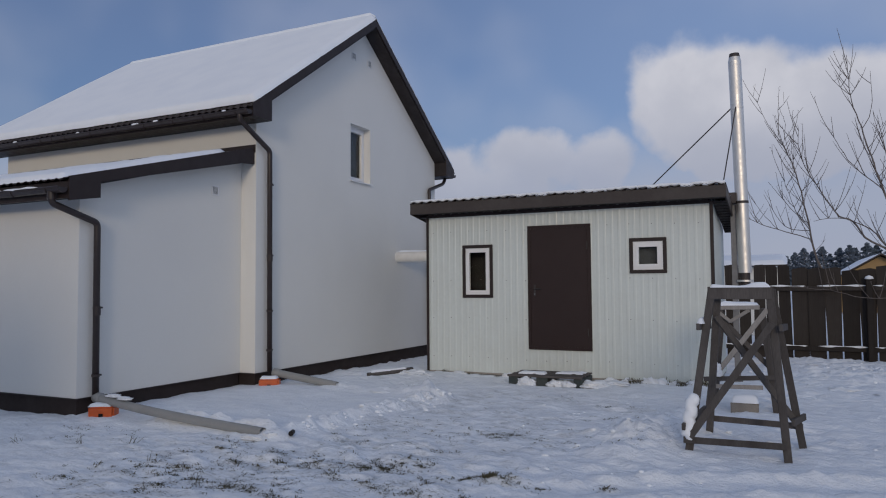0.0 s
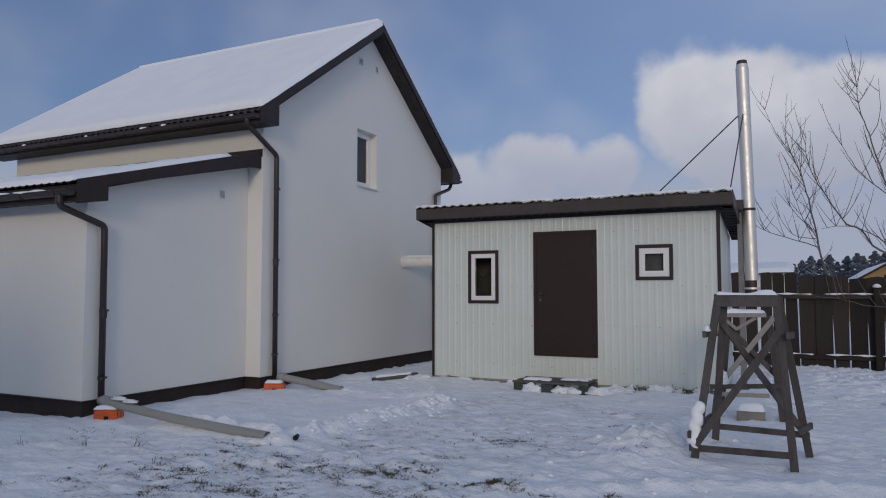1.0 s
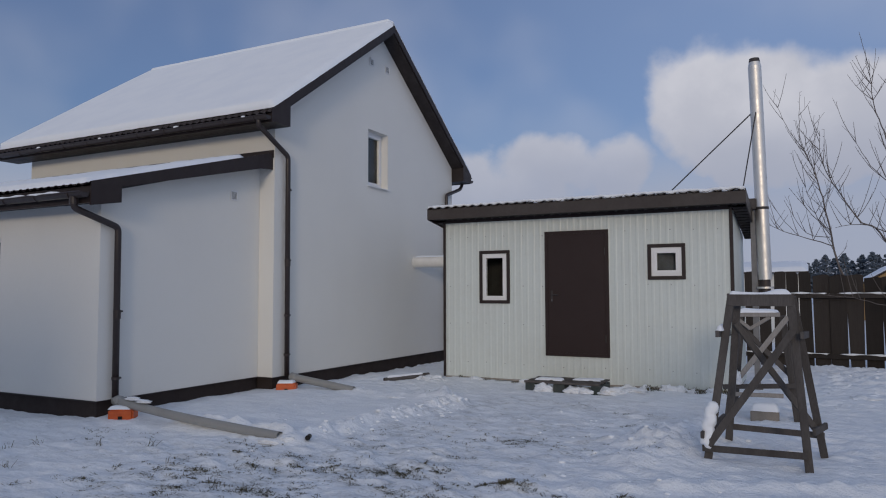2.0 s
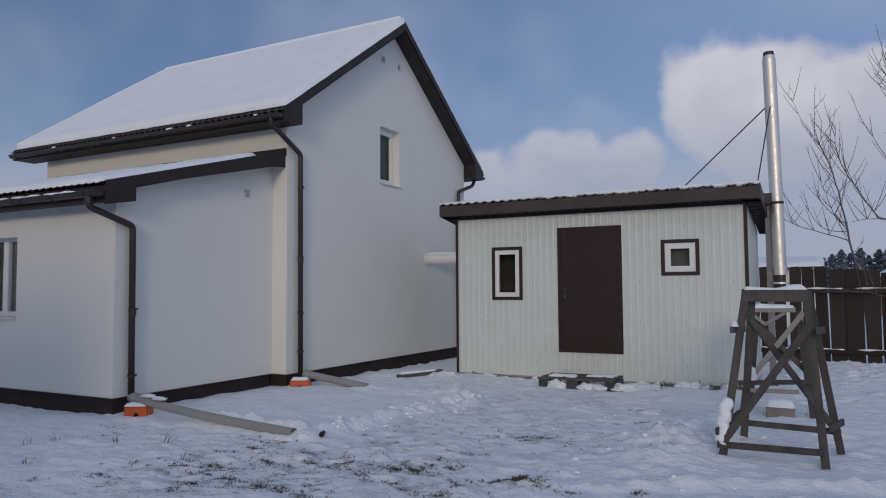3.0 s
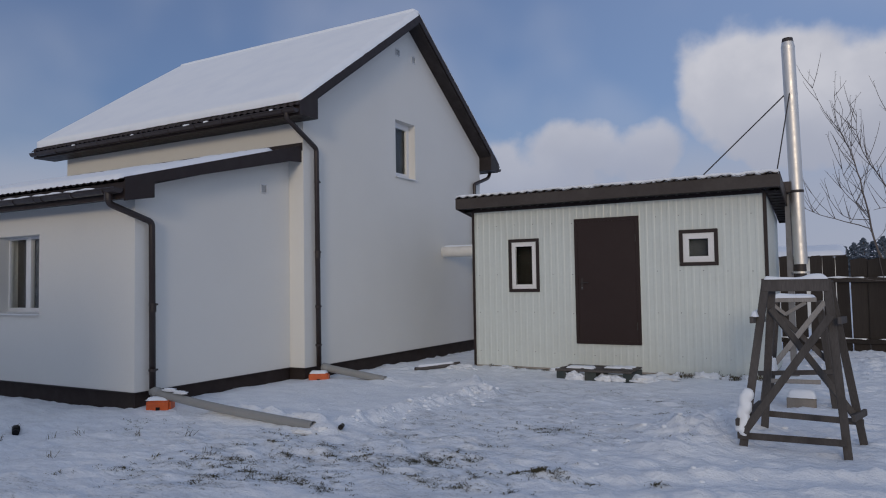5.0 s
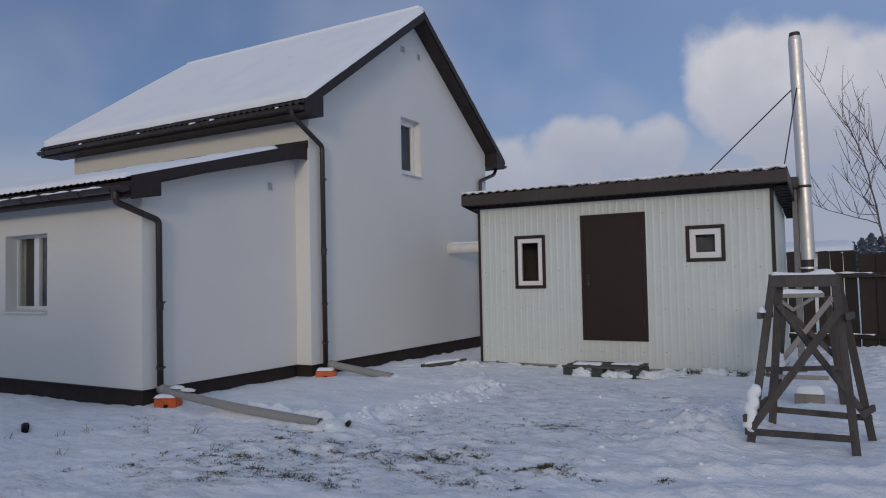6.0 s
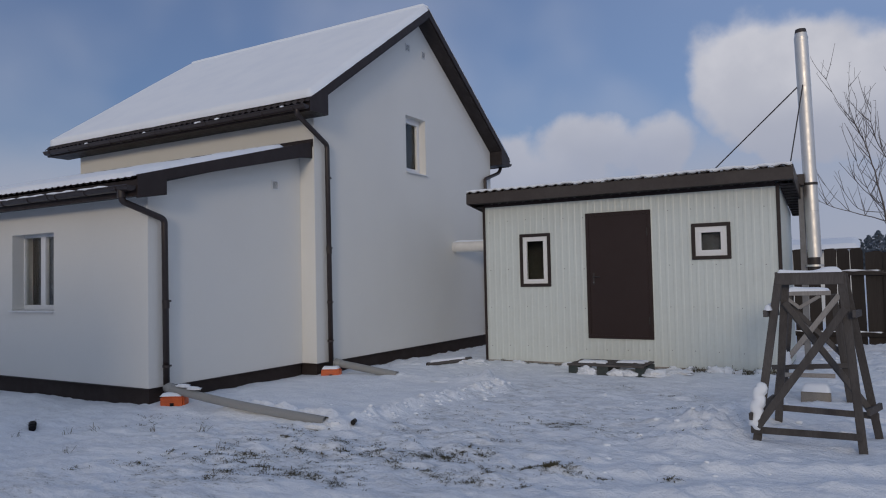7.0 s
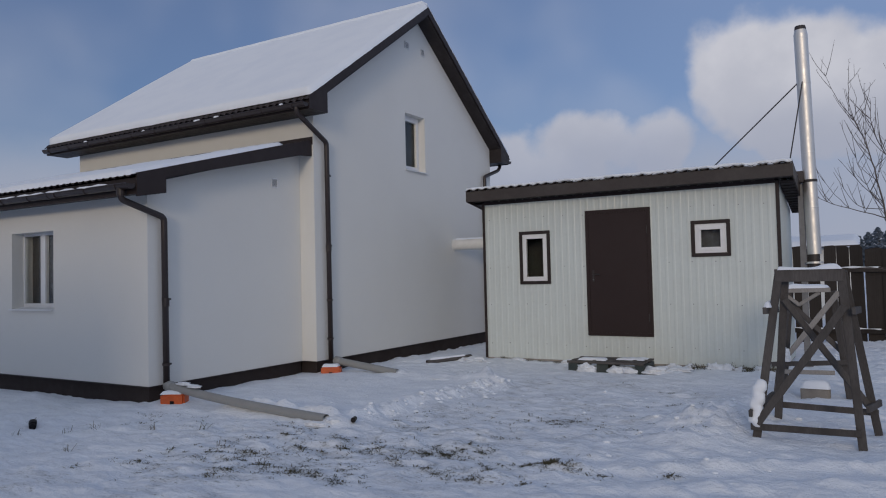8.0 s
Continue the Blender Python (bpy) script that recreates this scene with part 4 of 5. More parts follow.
    part("soffit", prism(bmesh.new(), [(yf + 0.024, 2.785), (SY - 0.021, 2.782), (SY - 0.021, 2.797), (yf + 0.024, 2.80)], "x", x0 + 0.01, x1 - 0.01), M_SOFFIT, shed)
    for xa, xb in ((x0, x0 + 0.02), (x1 - 0.02, x1)):
        part("rake_board", prism(bmesh.new(), [(yf + 0.024, 2.765), (yb, 2.765 - S_SLOPE * (yb - yf)), (yb, rt(yb) + 0.0), (yf + 0.024, rt(yf) + 0.0)], "x", xa, xb), M_BROWN, shed)
    for xa, xb in ((x0 + 0.022, SX0 - 0.016), (SX1 + 0.016, x1 - 0.022)):
        part("soffit", prism(bmesh.new(), [(SY - 0.02, 2.735), (yb, 2.735 - S_SLOPE * (yb - SY)), (yb, 2.75 - S_SLOPE * (yb - SY)), (SY - 0.02, 2.75)], "x", xa, xb), M_SOFFIT, shed)
    for i in range(12):
        y = SY + 0.05 + i * 0.17
        z = 2.735 - S_SLOPE * (y - SY)
        part("batten", beam(bmesh.new(), (SX1 + 0.02, y, z - 0.008), (x1 - 0.024, y, z - 0.008), 0.03, 0.012, bevel=0), M_SOFFIT, shed)
    snow_slab("roof_snow", (x0 + 0.01, yf + 0.06, rt(yf + 0.06) + 0.02), (x1 - x0 - 0.02, 0, 0), run * 0.96, 0.05, 0.06, shed, ragged=0.02, roundness=0.08, uneven=0.3, seed=31, label="thin ragged snow along the roof edge")
    # broken lip of snow that hangs over the fascia
    bm = bmesh.new()
    rows, m = [], 420
    for i in range(m + 1):
        x = x0 + 0.015 + (x1 - x0 - 0.03) * i / m
        q = Vector((x * 5.5, 1.7, 0))
        bite = 0.6 * noise.noise(q) + 0.45 * noise.noise(q * 2.7) + 0.25 * noise.noise(q * 6.0)
        wave = 0.5 - 0.5 * math.cos(2 * math.pi * (x - x0) / 0.16)
        west = ease(3.6, 2.2, x)
        z0 = rt(yf) + 0.012 + west * 0.022 * wave + (1 - west) * (0.004 + 0.050 * bite)
        z1 = rt(yf) + 0.062 + 0.014 * noise.noise(q * 0.6) + 0.008 * bite
        z1 = max(z1, z0 + 0.008)
        out = 0.028 + 0.016 * bite
        rows.append([bm.verts.new(c) for c in ((x, yf - out + 0.02, z0), (x, yf - out, (z0 + z1) / 2), (x, yf - out + 0.03, z1), (x, yf + 0.16, z1 - 0.012), (x, yf + 0.16, rt(yf + 0.16) - 0.005))])
    for a, b in zip(rows, rows[1:]):
        for k in range(5):
            bm.faces.new((a[k], a[(k + 1) % 5], b[(k + 1) % 5], b[k]))
    bm.faces.new(rows[0])
    bm.faces.new(rows[-1][::-1])
    part("snow_lip", bm, M_SNOW, shed, "broken lip of crusted snow over the fascia", smooth=True)


shed_parts()


# ---- flue, duct and guys ----
def flue():
    e = thing("flue_pipe", (6.62, 3.69, 1.4), "tall polished steel flue pipe clamped beside the shed", "chimney")
    lo, hi = Vector((6.64, 3.69, 1.68)), Vector((6.575, 3.69, 5.05))
    at = lambda z: lo.lerp(hi, (z - lo.z) / (hi.z - lo.z))
    joints = [1.68, 2.45, 3.28, 4.12, 5.05]
    for a, b in zip(joints, joints[1:]):
        s = part("pipe_section", tube(bmesh.new(), [at(a), at(b)], 0.097, 32, cap=False), M_STEEL, e, smooth=True)
        part("bead", tube(bmesh.new(), [at(b - 0.075), at(b - 0.068), at(b - 0.06), at(b - 0.052), at(b - 0.045)], [0.0965, 0.098, 0.0985, 0.098, 0.0965], 32, cap=False), M_STEEL, s, smooth=True)
        part("clamp_band", tube(bmesh.new(), [at(b - 0.012), at(b + 0.006)], 0.0982, 32, cap=False), M_STEEL, s, smooth=True)
    part("cone", tube(bmesh.new(), [at(5.05), at(5.13)], [0.098, 0.082], 32, cap=False), M_STEEL, e, "conical steel outlet", smooth=True)
    part("rim", tube(bmesh.new(), [at(5.125), at(5.185)], [0.085, 0.074], 32), M_IRON, e, "sooty rim of the outlet")
    part("tee", tube(bmesh.new(), [(6.637, 3.69, 1.38), (6.635, 3.69, 1.68)], 0.078, 24), M_IRON, e, "dark lower section")
    part("tee_cap", tube(bmesh.new(), [(6.637, 3.69, 1.54), (6.637, 3.69, 1.57)], 0.12, 24), M_STEEL, e)
    part("guy_collar", tube(bmesh.new(), [at(4.29), at(4.315)], 0.100, 32), M_STEEL, e)
    br = part("bracket", beam(bmesh.new(), (6.30, 3.69, 2.78), (6.56, 3.69, 2.80), 0.05, 0.05), M_IRON, e)
    part("bracket_ring", tube(bmesh.new(), [at(2.775), at(2.815)], 0.103, 32), M_IRON, br)
    part("bracket_box", box(6.43, 6.54, 3.60, 3.66, 2.78, 2.95, bevel=0.006), M_IRON, br)
    part("guy_rod", tube(bmesh.new(), [(6.50, 3.67, 4.30), (4.95, 3.62, 2.86)], 0.010, 8), M_IRON, e, "thin dark guy rod")
    part("guy_rod", tube(bmesh.new(), [(6.58, 3.60, 4.31), (6.385, 2.95, 2.88)], 0.009, 8), M_IRON, e)
    post = thing("flue_support_post", (6.49, 3.75, 0), "grey galvanised upright post carrying the flue bracket", "post")
    part("post", box(6.445, 6.53, 3.71, 3.79, -0.05, 2.77, bevel=0.004), M_ZINC, post)
    part("foot_plate", box(6.41, 6.56, 3.68, 3.82, -0.02, 0.02), M_ZINC, post)


def duct():
    e = thing("service_duct", (0.7, 4.36, 2.0), "white insulated duct running from house wall to shed", "duct")
    part("tube", tube(bmesh.new(), [(-0.05, 4.36, 2.115), (0.0, 4.36, 2.115), (1.45, 4.36, 2.115)], [0.105, 0.112, 0.112], 20), M_WHITEPIPE, e, smooth=True)
    part("collar", tube(bmesh.new(), [(0.0, 4.36, 2.115), (0.03, 4.36, 2.115)], 0.122, 20), M_WHITEPIPE, e)
    snow_slab("snow", (0.04, 4.28, 2.215), (1.4, 0, 0), (0, 0.16, 0), 0.03, 0.03, e, ragged=0.01, roundness=0.05, seed=44)


flue()
duct()


# ---- fence ----
def fence():
    rng = random.Random(5)
    y = 7.2
    f = thing("board_fence", (9.0, y, 0), "dark weathered vertical board fence with snow on its rails", "fence")
    meshes = []
    for k in range(4):
        bm = bmesh.new()
        w = 0.1005 + 0.002 * k
        skew = rng.uniform(-0.012, 0.012)
        pts = [(-w, 0), (w, 0), (w + skew, 0.985), (w * 0.6 + skew, 1.0 + rng.uniform(-.004, .006)), (-w * 0.7 + skew, 1.0), (-w + skew, 0.99)]
        prism(bm, pts, "y", 0.0, 0.022)
        bmesh.ops.recalc_face_normals(bm, faces=bm.faces)
        me = bpy.data.meshes.new("board")
        bm.to_mesh(me)
        bm.free()
        me.materials.append(M_FENCE)
        meshes.append(me)
    # broad boards of the newer stretch, some drawn in towards the ground so that gaps open below
    broad = []
    for k in range(6):
        bm = bmesh.new()
        w, foot = 0.147, (0.004, 0.014, 0.026, 0.034, 0.040, 0.008)[k]
        pts = [(-w + foot, 0), (w - foot * 0.6, 0), (w - foot * 0.3, 0.45), (w, 0.78), (w - 0.004, 0.99), (w * 0.3, 1.0 + rng.uniform(-.006, .008)), (-w + 0.006, 0.985), (-w, 0.7), (-w + foot * 0.5, 0.4)]
        prism(bm, pts, "y", 0.0, 0.024)
        bmesh.ops.recalc_face_normals(bm, faces=bm.faces)
        me = bpy.data.meshes.new("board")
        bm.to_mesh(me)
        bm.free()
        me.materials.append(M_FENCE)
        broad.append(me)
    x, count = 1.2, 0
    while x < 22:
        old = x < 7.2
        tall = 1.86 if old else 1.80 + 0.02 * math.sin(x * 2.1)
        gap = 0.245 if old else 0.284
        ob = new("board", meshes[rng.randrange(4)] if old else broad[rng.randrange(6)])
        ob.parent = f
        ob.matrix_parent_inverse = Matrix.Translation(f.location).inverted()
        ob.matrix_basis = pose(x, y + (rng.uniform(0, 0.012) if old else 0.027 * (count % 2)), 0.02, 0, rng.uniform(-0.7, 0.7) * (1 if old else 0.4), 0) @ Matrix.Diagonal((1, 1, tall + rng.uniform(-0.035, 0.03), 1))
        count += 1
        x += gap + rng.uniform(-0.006, 0.012)
    for z in (0.25, 1.41):
        r = part("rail", beam(bmesh.new(), (1.1, y - 0.035, z), (22, y - 0.035, z + 0.0), 0.05, 0.09), M_FENCE, f)
        for i in range(16):
            a = 1.2 + i * 1.3
            part("rail_snow", tube(bmesh.new(), [(a + t * 1.15, y - 0.045, z + 0.045 + 0.006 * math.sin(7 * t + i)) for t in (0, .05, .2, .4, .6, .8, .95, 1)],
                                   [0.003, 0.014, 0.024, 0.010 + 0.006 * math.sin(i), 0.026, 0.008, 0.020, 0.003], 8), M_SNOW, r, smooth=True)
    for i, px in enumerate((3.3, 5.9, 8.60, 11.2, 13.9, 16.6, 19.3)):
        p = part("post", box(px - 0.055, px + 0.055, y - 0.17, y - 0.062, -0.2, 1.58, bevel=0.008), M_FENCE, f)
        part("snow_cap", tube(bmesh.new(), [(px, y - 0.115, 1.575), (px, y - 0.115, 1.59), (px, y - 0.115, 1.625), (px, y - 0.115, 1.65)], [0.05, 0.078, 0.062, 0.012], 12), M_SNOW, p, smooth=True)
    # side run that closes the yard on the east
    g = thing("board_fence", (14.0, 0, 0), "dark weathered side fence closing the yard", "fence")
    x, yy = 14.0, -16.0
    while yy < 7.0:
        ob = new("board", meshes[rng.randrange(4)])
        ob.parent = g
        ob.matrix_parent_inverse = Matrix.Translation(g.location).inverted()
        ob.matrix_basis = pose(x, yy, 0.0, 0, 0, 90) @ Matrix.Diagonal((1, 1, 1.75 + rng.uniform(-0.03, 0.03), 1))
        yy += 0.21
    part("rail", beam(bmesh.new(), (x + 0.05, -16, 1.4), (x + 0.05, 7, 1.4), 0.05, 0.09), M_FENCE, g)


fence()
# unseen wall, added to keep the low sun off the wing's lower front
tagged(part("wall_south", box(-16.0, 3.6, -13.6, -13.2, -0.2, 3.9), M_OLDWOOD), "unseen plain timber wall added to shade the wing front", "wall", kind="structure")


# ---- drain pipes, buckets and small things on the snow ----
def snow_strip_tag(ob):
    return tagged(ob, "strip of snow lying along the drain pipe", "snow", "snow on the drain pipe")


def drain_pipe(name, a, b, r, label, seed, snow=True, sag=0.0, mat=M_GREYPIPE):
    a, b = Vector(a), Vector(b)
    e = thing(name, tuple(a.lerp(b, 0.5)), label, "pipe")
    d = (b - a).normalized()
    way = [a.lerp(b, t) - Vector((0, 0, sag * math.sin(math.pi * t ** 0.8))) for t in (k / 10 for k in range(11))]
    p = part("tube", tube(bmesh.new(), way, r, 20, cap=False), mat, e, smooth=True)
    part("bore", tube(bmesh.new(), [w + d * 0.001 for w in way[:-1]] + [b - d * 0.004], r - 0.006, 20, cap=False), mat, e, smooth=True)
    part("socket", tube(bmesh.new(), [a - d * 0.01, a + d * 0.0, a + d * 0.10, a + d * 0.11], [r, r + 0.012, r + 0.012, r], 20), mat, e, smooth=True)
    if snow:
        s = Vector((-d.y, d.x, 0)).normalized()
        snow_slab("snow", a + d * 0.12 - s * r * 0.62 + Vector((0, 0, r * 0.74)), d * ((b - a).length * 0.80), s * r * 1.24, 0.045, 0.025, e, ragged=0.02, roundness=0.04, seed=seed)
    return e


drain_pipe("drain_pipe", (-0.225, -2.555, 0.215), (2.45, -2.72, 0.045), 0.050, "grey plastic drain pipe lying on snow below a downpipe", 51, snow=False, sag=0.028)
snow_strip_tag(snow_chunk("snow_on_pipe", (0.10, -2.575, 0.250), (0.12, 0.05, 0.028), None, 2.2))
snow_strip_tag(snow_chunk("snow_on_pipe", (0.31, -2.590, 0.232), (0.11, 0.045, 0.024), None, 7.9))
drain_pipe("drain_pipe", (0.155, 0.25, 0.215), (1.24, 0.36, 0.06), 0.055, "short grey plastic drain pipe leading from the downpipe", 52, snow=False)
drain_pipe("drain_pipe", (1.30, 2.55, 0.06), (0.90, 1.74, 0.045), 0.034, "weathered grey pipe end poking out of the snow", 53, mat=M_OLDWOOD)


def crate(place, turn, label):
    """A split-open plastic canister that carries the foot of a drain pipe."""
    x, y, z = place
    e = thing("plastic_canister", place, label, "canister", group="canisters under the downpipes")
    m = pose(x, y, z, 0, 0, turn)
    def put(bm):
        bmesh.ops.transform(bm, matrix=m, verts=bm.verts)
        return bm
    part("body", put(box(-0.15, 0.15, -0.085, 0.085, 0.0, 0.165, bevel=0.022)), M_ORANGE, e)
    for z in (0.05, 0.115):
        part("rib", put(box(-0.135, 0.135, -0.091, -0.080, z - 0.013, z + 0.013, bevel=0.005)), M_ORANGE, e)
    part("emblem", put(box(-0.02, 0.03, -0.097, -0.0935, 0.03, 0.085, bevel=0.001)), M_BLACK, e)
    snow_slab("snow", m @ Vector((-0.14, -0.075, 0.165)), m.to_3x3() @ Vector((0.26, 0, 0)), m.to_3x3() @ Vector((0, 0.15, 0)), 0.035, 0.02, e, ragged=0.02, roundness=0.05, seed=61 + x)


crate((-0.03, -2.60, -0.03), 28, "split orange plastic canister propping the long drain pipe")
crate((0.20, 0.10, -0.02), 28, "split orange plastic canister propping the short drain pipe")


def black_bits():
    e = thing("black_pipe_stub", (2.67, -2.54, 0.03), "short black corrugated pipe end on the snow", "pipe")
    part("tube", tube(bmesh.new(), [(2.73, -2.60, 0.055), (2.785, -2.70, 0.06)], 0.023, 14), M_BLACK, e)
    part("lip", tube(bmesh.new(), [(2.777, -2.686, 0.059), (2.787, -2.704, 0.06)], 0.026, 14), M_BLACK, e)
    e = thing("black_pipe_stub", (-0.42, -4.11, 0.0), "black corrugated hose end half buried in snow", "pipe")
    part("tube", tube(bmesh.new(), bend([(-0.56, -4.03, 0.0), (-0.46, -4.09, 0.03), (-0.33, -4.16, 0.0)], 0.04), 0.034, 14), M_BLACK, e)
    for i in range(4):
        x = -0.54 + 0.05 * i
        part("ring", tube(bmesh.new(), [(x + 0.02, -4.045 - 0.03 * i, 0.012), (x + 0.034, -4.053 - 0.03 * i, 0.014)], 0.037, 14), M_BLACK, e)


black_bits()
for i, (p, s) in enumerate((((2.57, -2.73, 0.0), (0.13, 0.10, 0.075)), ((2.40, -2.80, 0.0), (0.15, 0.06, 0.03)), ((1.30, 0.36, 0.0), (0.30, 0.11, 0.06)), ((1.75, 0.30, 0.0), (0.42, 0.12, 0.05)),
                           ((1.45, 2.45, 0.0), (0.26, 0.16, 0.07)), ((1.15, 2.35, 0.0), (0.22, 0.12, 0.06)), 
                           ((2.3, 0.15, 0.0), (0.34, 0.14, 0.06)), ((2.9, -0.1, 0.05), (0.14, 0.11, 0.08)))):
    tagged(snow_chunk("snow_mound", p, s, None, 11.3 * i + 2), "small heap of loose snow against a drain pipe", "snow", "snow heaps at the drain pipes")


def pallet():
    e = thing("timber_step", (3.9, 2.35, 0), "low worn green timber step half buried under snow", "step")
    for i, y in enumerate((2.10, 2.27, 2.44, 2.61)):
        part("plank", beam(bmesh.new(), (3.28, y, 0.115 + 0.006 * (i % 2)), (4.44, y + 0.02, 0.125), 0.115, 0.024), M_OLDWOOD, e)
    for x, w in ((3.36, 0.16), (3.82, 0.18), (4.38, 0.13)):
        part("bearer", box(x - w / 2, x + w / 2, 2.05, 2.67, -0.05, 0.10, bevel=0.005), M_GREEN, e)
    part("edge_board", beam(bmesh.new(), (3.27, 2.035, 0.118), (4.45, 2.03, 0.122), 0.024, 0.034), M_OLDWOOD, e)
    snow_slab("snow", (3.40, 2.20, 0.132), (0.42, 0, 0), (0, 0.2, 0), 0.03, 0.02, e, ragged=0.07, roundness=0.08, seed=71)
    snow_slab("snow", (3.95, 2.38, 0.132), (0.42, 0, 0), (0, 0.24, 0), 0.03, 0.02, e, ragged=0.07, roundness=0.08, seed=72)
    for i, (x, y, w, d, h) in enumerate(((3.45, 1.97, 0.24, 0.12, 0.12), (3.95, 1.98, 0.20, 0.12, 0.09), (4.12, 1.98, 0.20, 0.12, 0.08), (4.40, 2.05, 0.36, 0.30, 0.09), (4.72, 2.35, 0.30, 0.22, 0.06))):
        c = snow_chunk("snow_clod", (x + w / 2, y + d / 2, 0.01), (w * 0.62, d * 0.7, h * 0.75), None, seed=3.7 * i + 1)
        tagged(c, "lump of crusted snow beside the timber step", "snow", "snow lumps at the step")


pallet()
for i, (x, w, h) in enumerate(((4.70, 0.10, 0.05), (4.95, 0.07, 0.06), (5.32, 0.13, 0.09), (5.48, 0.09, 0.07), (5.66, 0.08, 0.04), (5.95, 0.12, 0.07), (3.0, 0.12, 0.05), (2.1, 0.14, 0.04))):
    tagged(snow_chunk("snow_clod", (x, SY - 0.09, 0.0), (w, 0.06, h), None, 6.3 * i + 4), "lump of snow caught at the shed's foot", "snow", "snow lumps along the shed")


def block():
    e = thing("concrete_block", (6.70, 0.72, 0), "pale concrete block capped with snow between the trestles", "block")
    part("body", box(6.60, 6.90, 0.62, 0.82, -0.04, 0.12, bevel=0.012), M_CONCRETE, e)
    snow_slab("snow", (6.605, 0.625, 0.12), (0.29, 0, 0), (0, 0.19, 0), 0.08, 0.02, e, ragged=0.015, roundness=0.08, seed=81)


block()


# ---- trestles ----
def trestle():
    """The near, tall trestle: four splayed legs, cross braces, rails and a cap beam."""
    e = thing("sawhorse_trestle", (6.87, -1.3, 0), "tall weathered grey timber trestle with crossed braces and snow", "trestle")
    tz = 1.47
    fl, fr, bl, br = (6.41, -1.70, 0), (7.22, -1.66, 0), (6.50, -0.80, 0), (7.34, -0.93, 0)
    tfl, tfr, tbl, tbr = (6.62, -1.40, tz), (7.105, -1.38, tz), (6.66, -1.28, tz - .02), (7.12, -1.26, tz - .02)
    for a, b in ((fl, tfl), (fr, tfr), (bl, tbl), (br, tbr)):
        part("leg", beam(bmesh.new(), (a[0], a[1], -0.04), b, 0.066, 0.05, up=(0, 1, 0)), M_OLDWOOD, e)
    part("cap_beam", beam(bmesh.new(), (6.585, -1.43, tz - 0.045), (7.125, -1.41, tz - 0.045), 0.04, 0.115), M_OLDWOOD, e)
    at = lambda a, b, z: Vector(a).lerp(Vector(b), z / tz)
    def bar(name, p, q, h=0.058, w=0.03, mat=M_OLDWOOD):
        return part(name, beam(bmesh.new(), p, q, w, h, up=(0, 0.2, 1)), mat, e)
    out = Vector((0, -0.045, 0))
    bar("rail", at(fl, tfl, 0.12) + out + Vector((-0.05, 0, 0)), at(fr, tfr, 0.12) + out)
    bar("rail", at(bl, tbl, 0.17) - out, at(br, tbr, 0.17) - out + Vector((0.03, 0, 0)))
    bar("brace", at(fl, tfl, 0.15) + out * 1.6, at(fr, tfr, 1.16) + out * 1.6, 0.062)
    bar("brace", at(bl, tbl, 1.22) + out * 0.9, at(br, tbr, 0.22) + out * 0.9 + Vector((-0.02, 0, 0)), 0.056)
    for a, ta, b, tb, s in ((fl, tfl, bl, tbl, -1), (fr, tfr, br, tbr, 1)):
        off = Vector((s * 0.06, 0, 0))
        lead = -0.12 if s < 0 else 0.42
        bar("side_rail", at(a, ta, 0.24) + off + Vector((0, lead, 0)), at(b, tb, 0.26) + off + Vector((0, 0.1, 0)), 0.06, 0.03)
        bar("side_rail", at(a, ta, 1.12) + off + Vector((0, -0.14, 0)), at(b, tb, 1.12) + off + Vector((0, 0.1, 0)), 0.06, 0.03)
    snow_slab("cap_snow", (6.61, -1.47, tz + 0.008), (0.50, 0.02, 0), (0, 0.10, 0), 0.024, 0.012, e, ragged=0.02, roundness=0.04, uneven=0.9, seed=91)
    n = 26
    crust = [at(fl, tfl, 0.12 + 0.40 * k / n) + Vector((-0.022 + 0.010 * math.sin(0.9 * k), -0.045, 0)) for k in range(n + 1)]
    bm = tube(bmesh.new(), crust, [0.046 * min(1.0, (k * (n - k)) ** 0.5 / 8) + 0.006 for k in range(n + 1)], 16)
    bm.normal_update()
    for v in bm.verts:
        v.co += v.normal * (0.012 * noise.noise(v.co * 16) + 0.007 * noise.noise(v.co * 40))
    part("brace_snow", bm, M_SNOW, e, smooth=True)
    snow_slab("rail_snow", (6.50, -1.60, 1.15), (0.06, 0, 0), (0.0, 0.34, 0), 0.05, 0.02, e, ragged=0.01, roundness=0.04, seed=93)
    return e


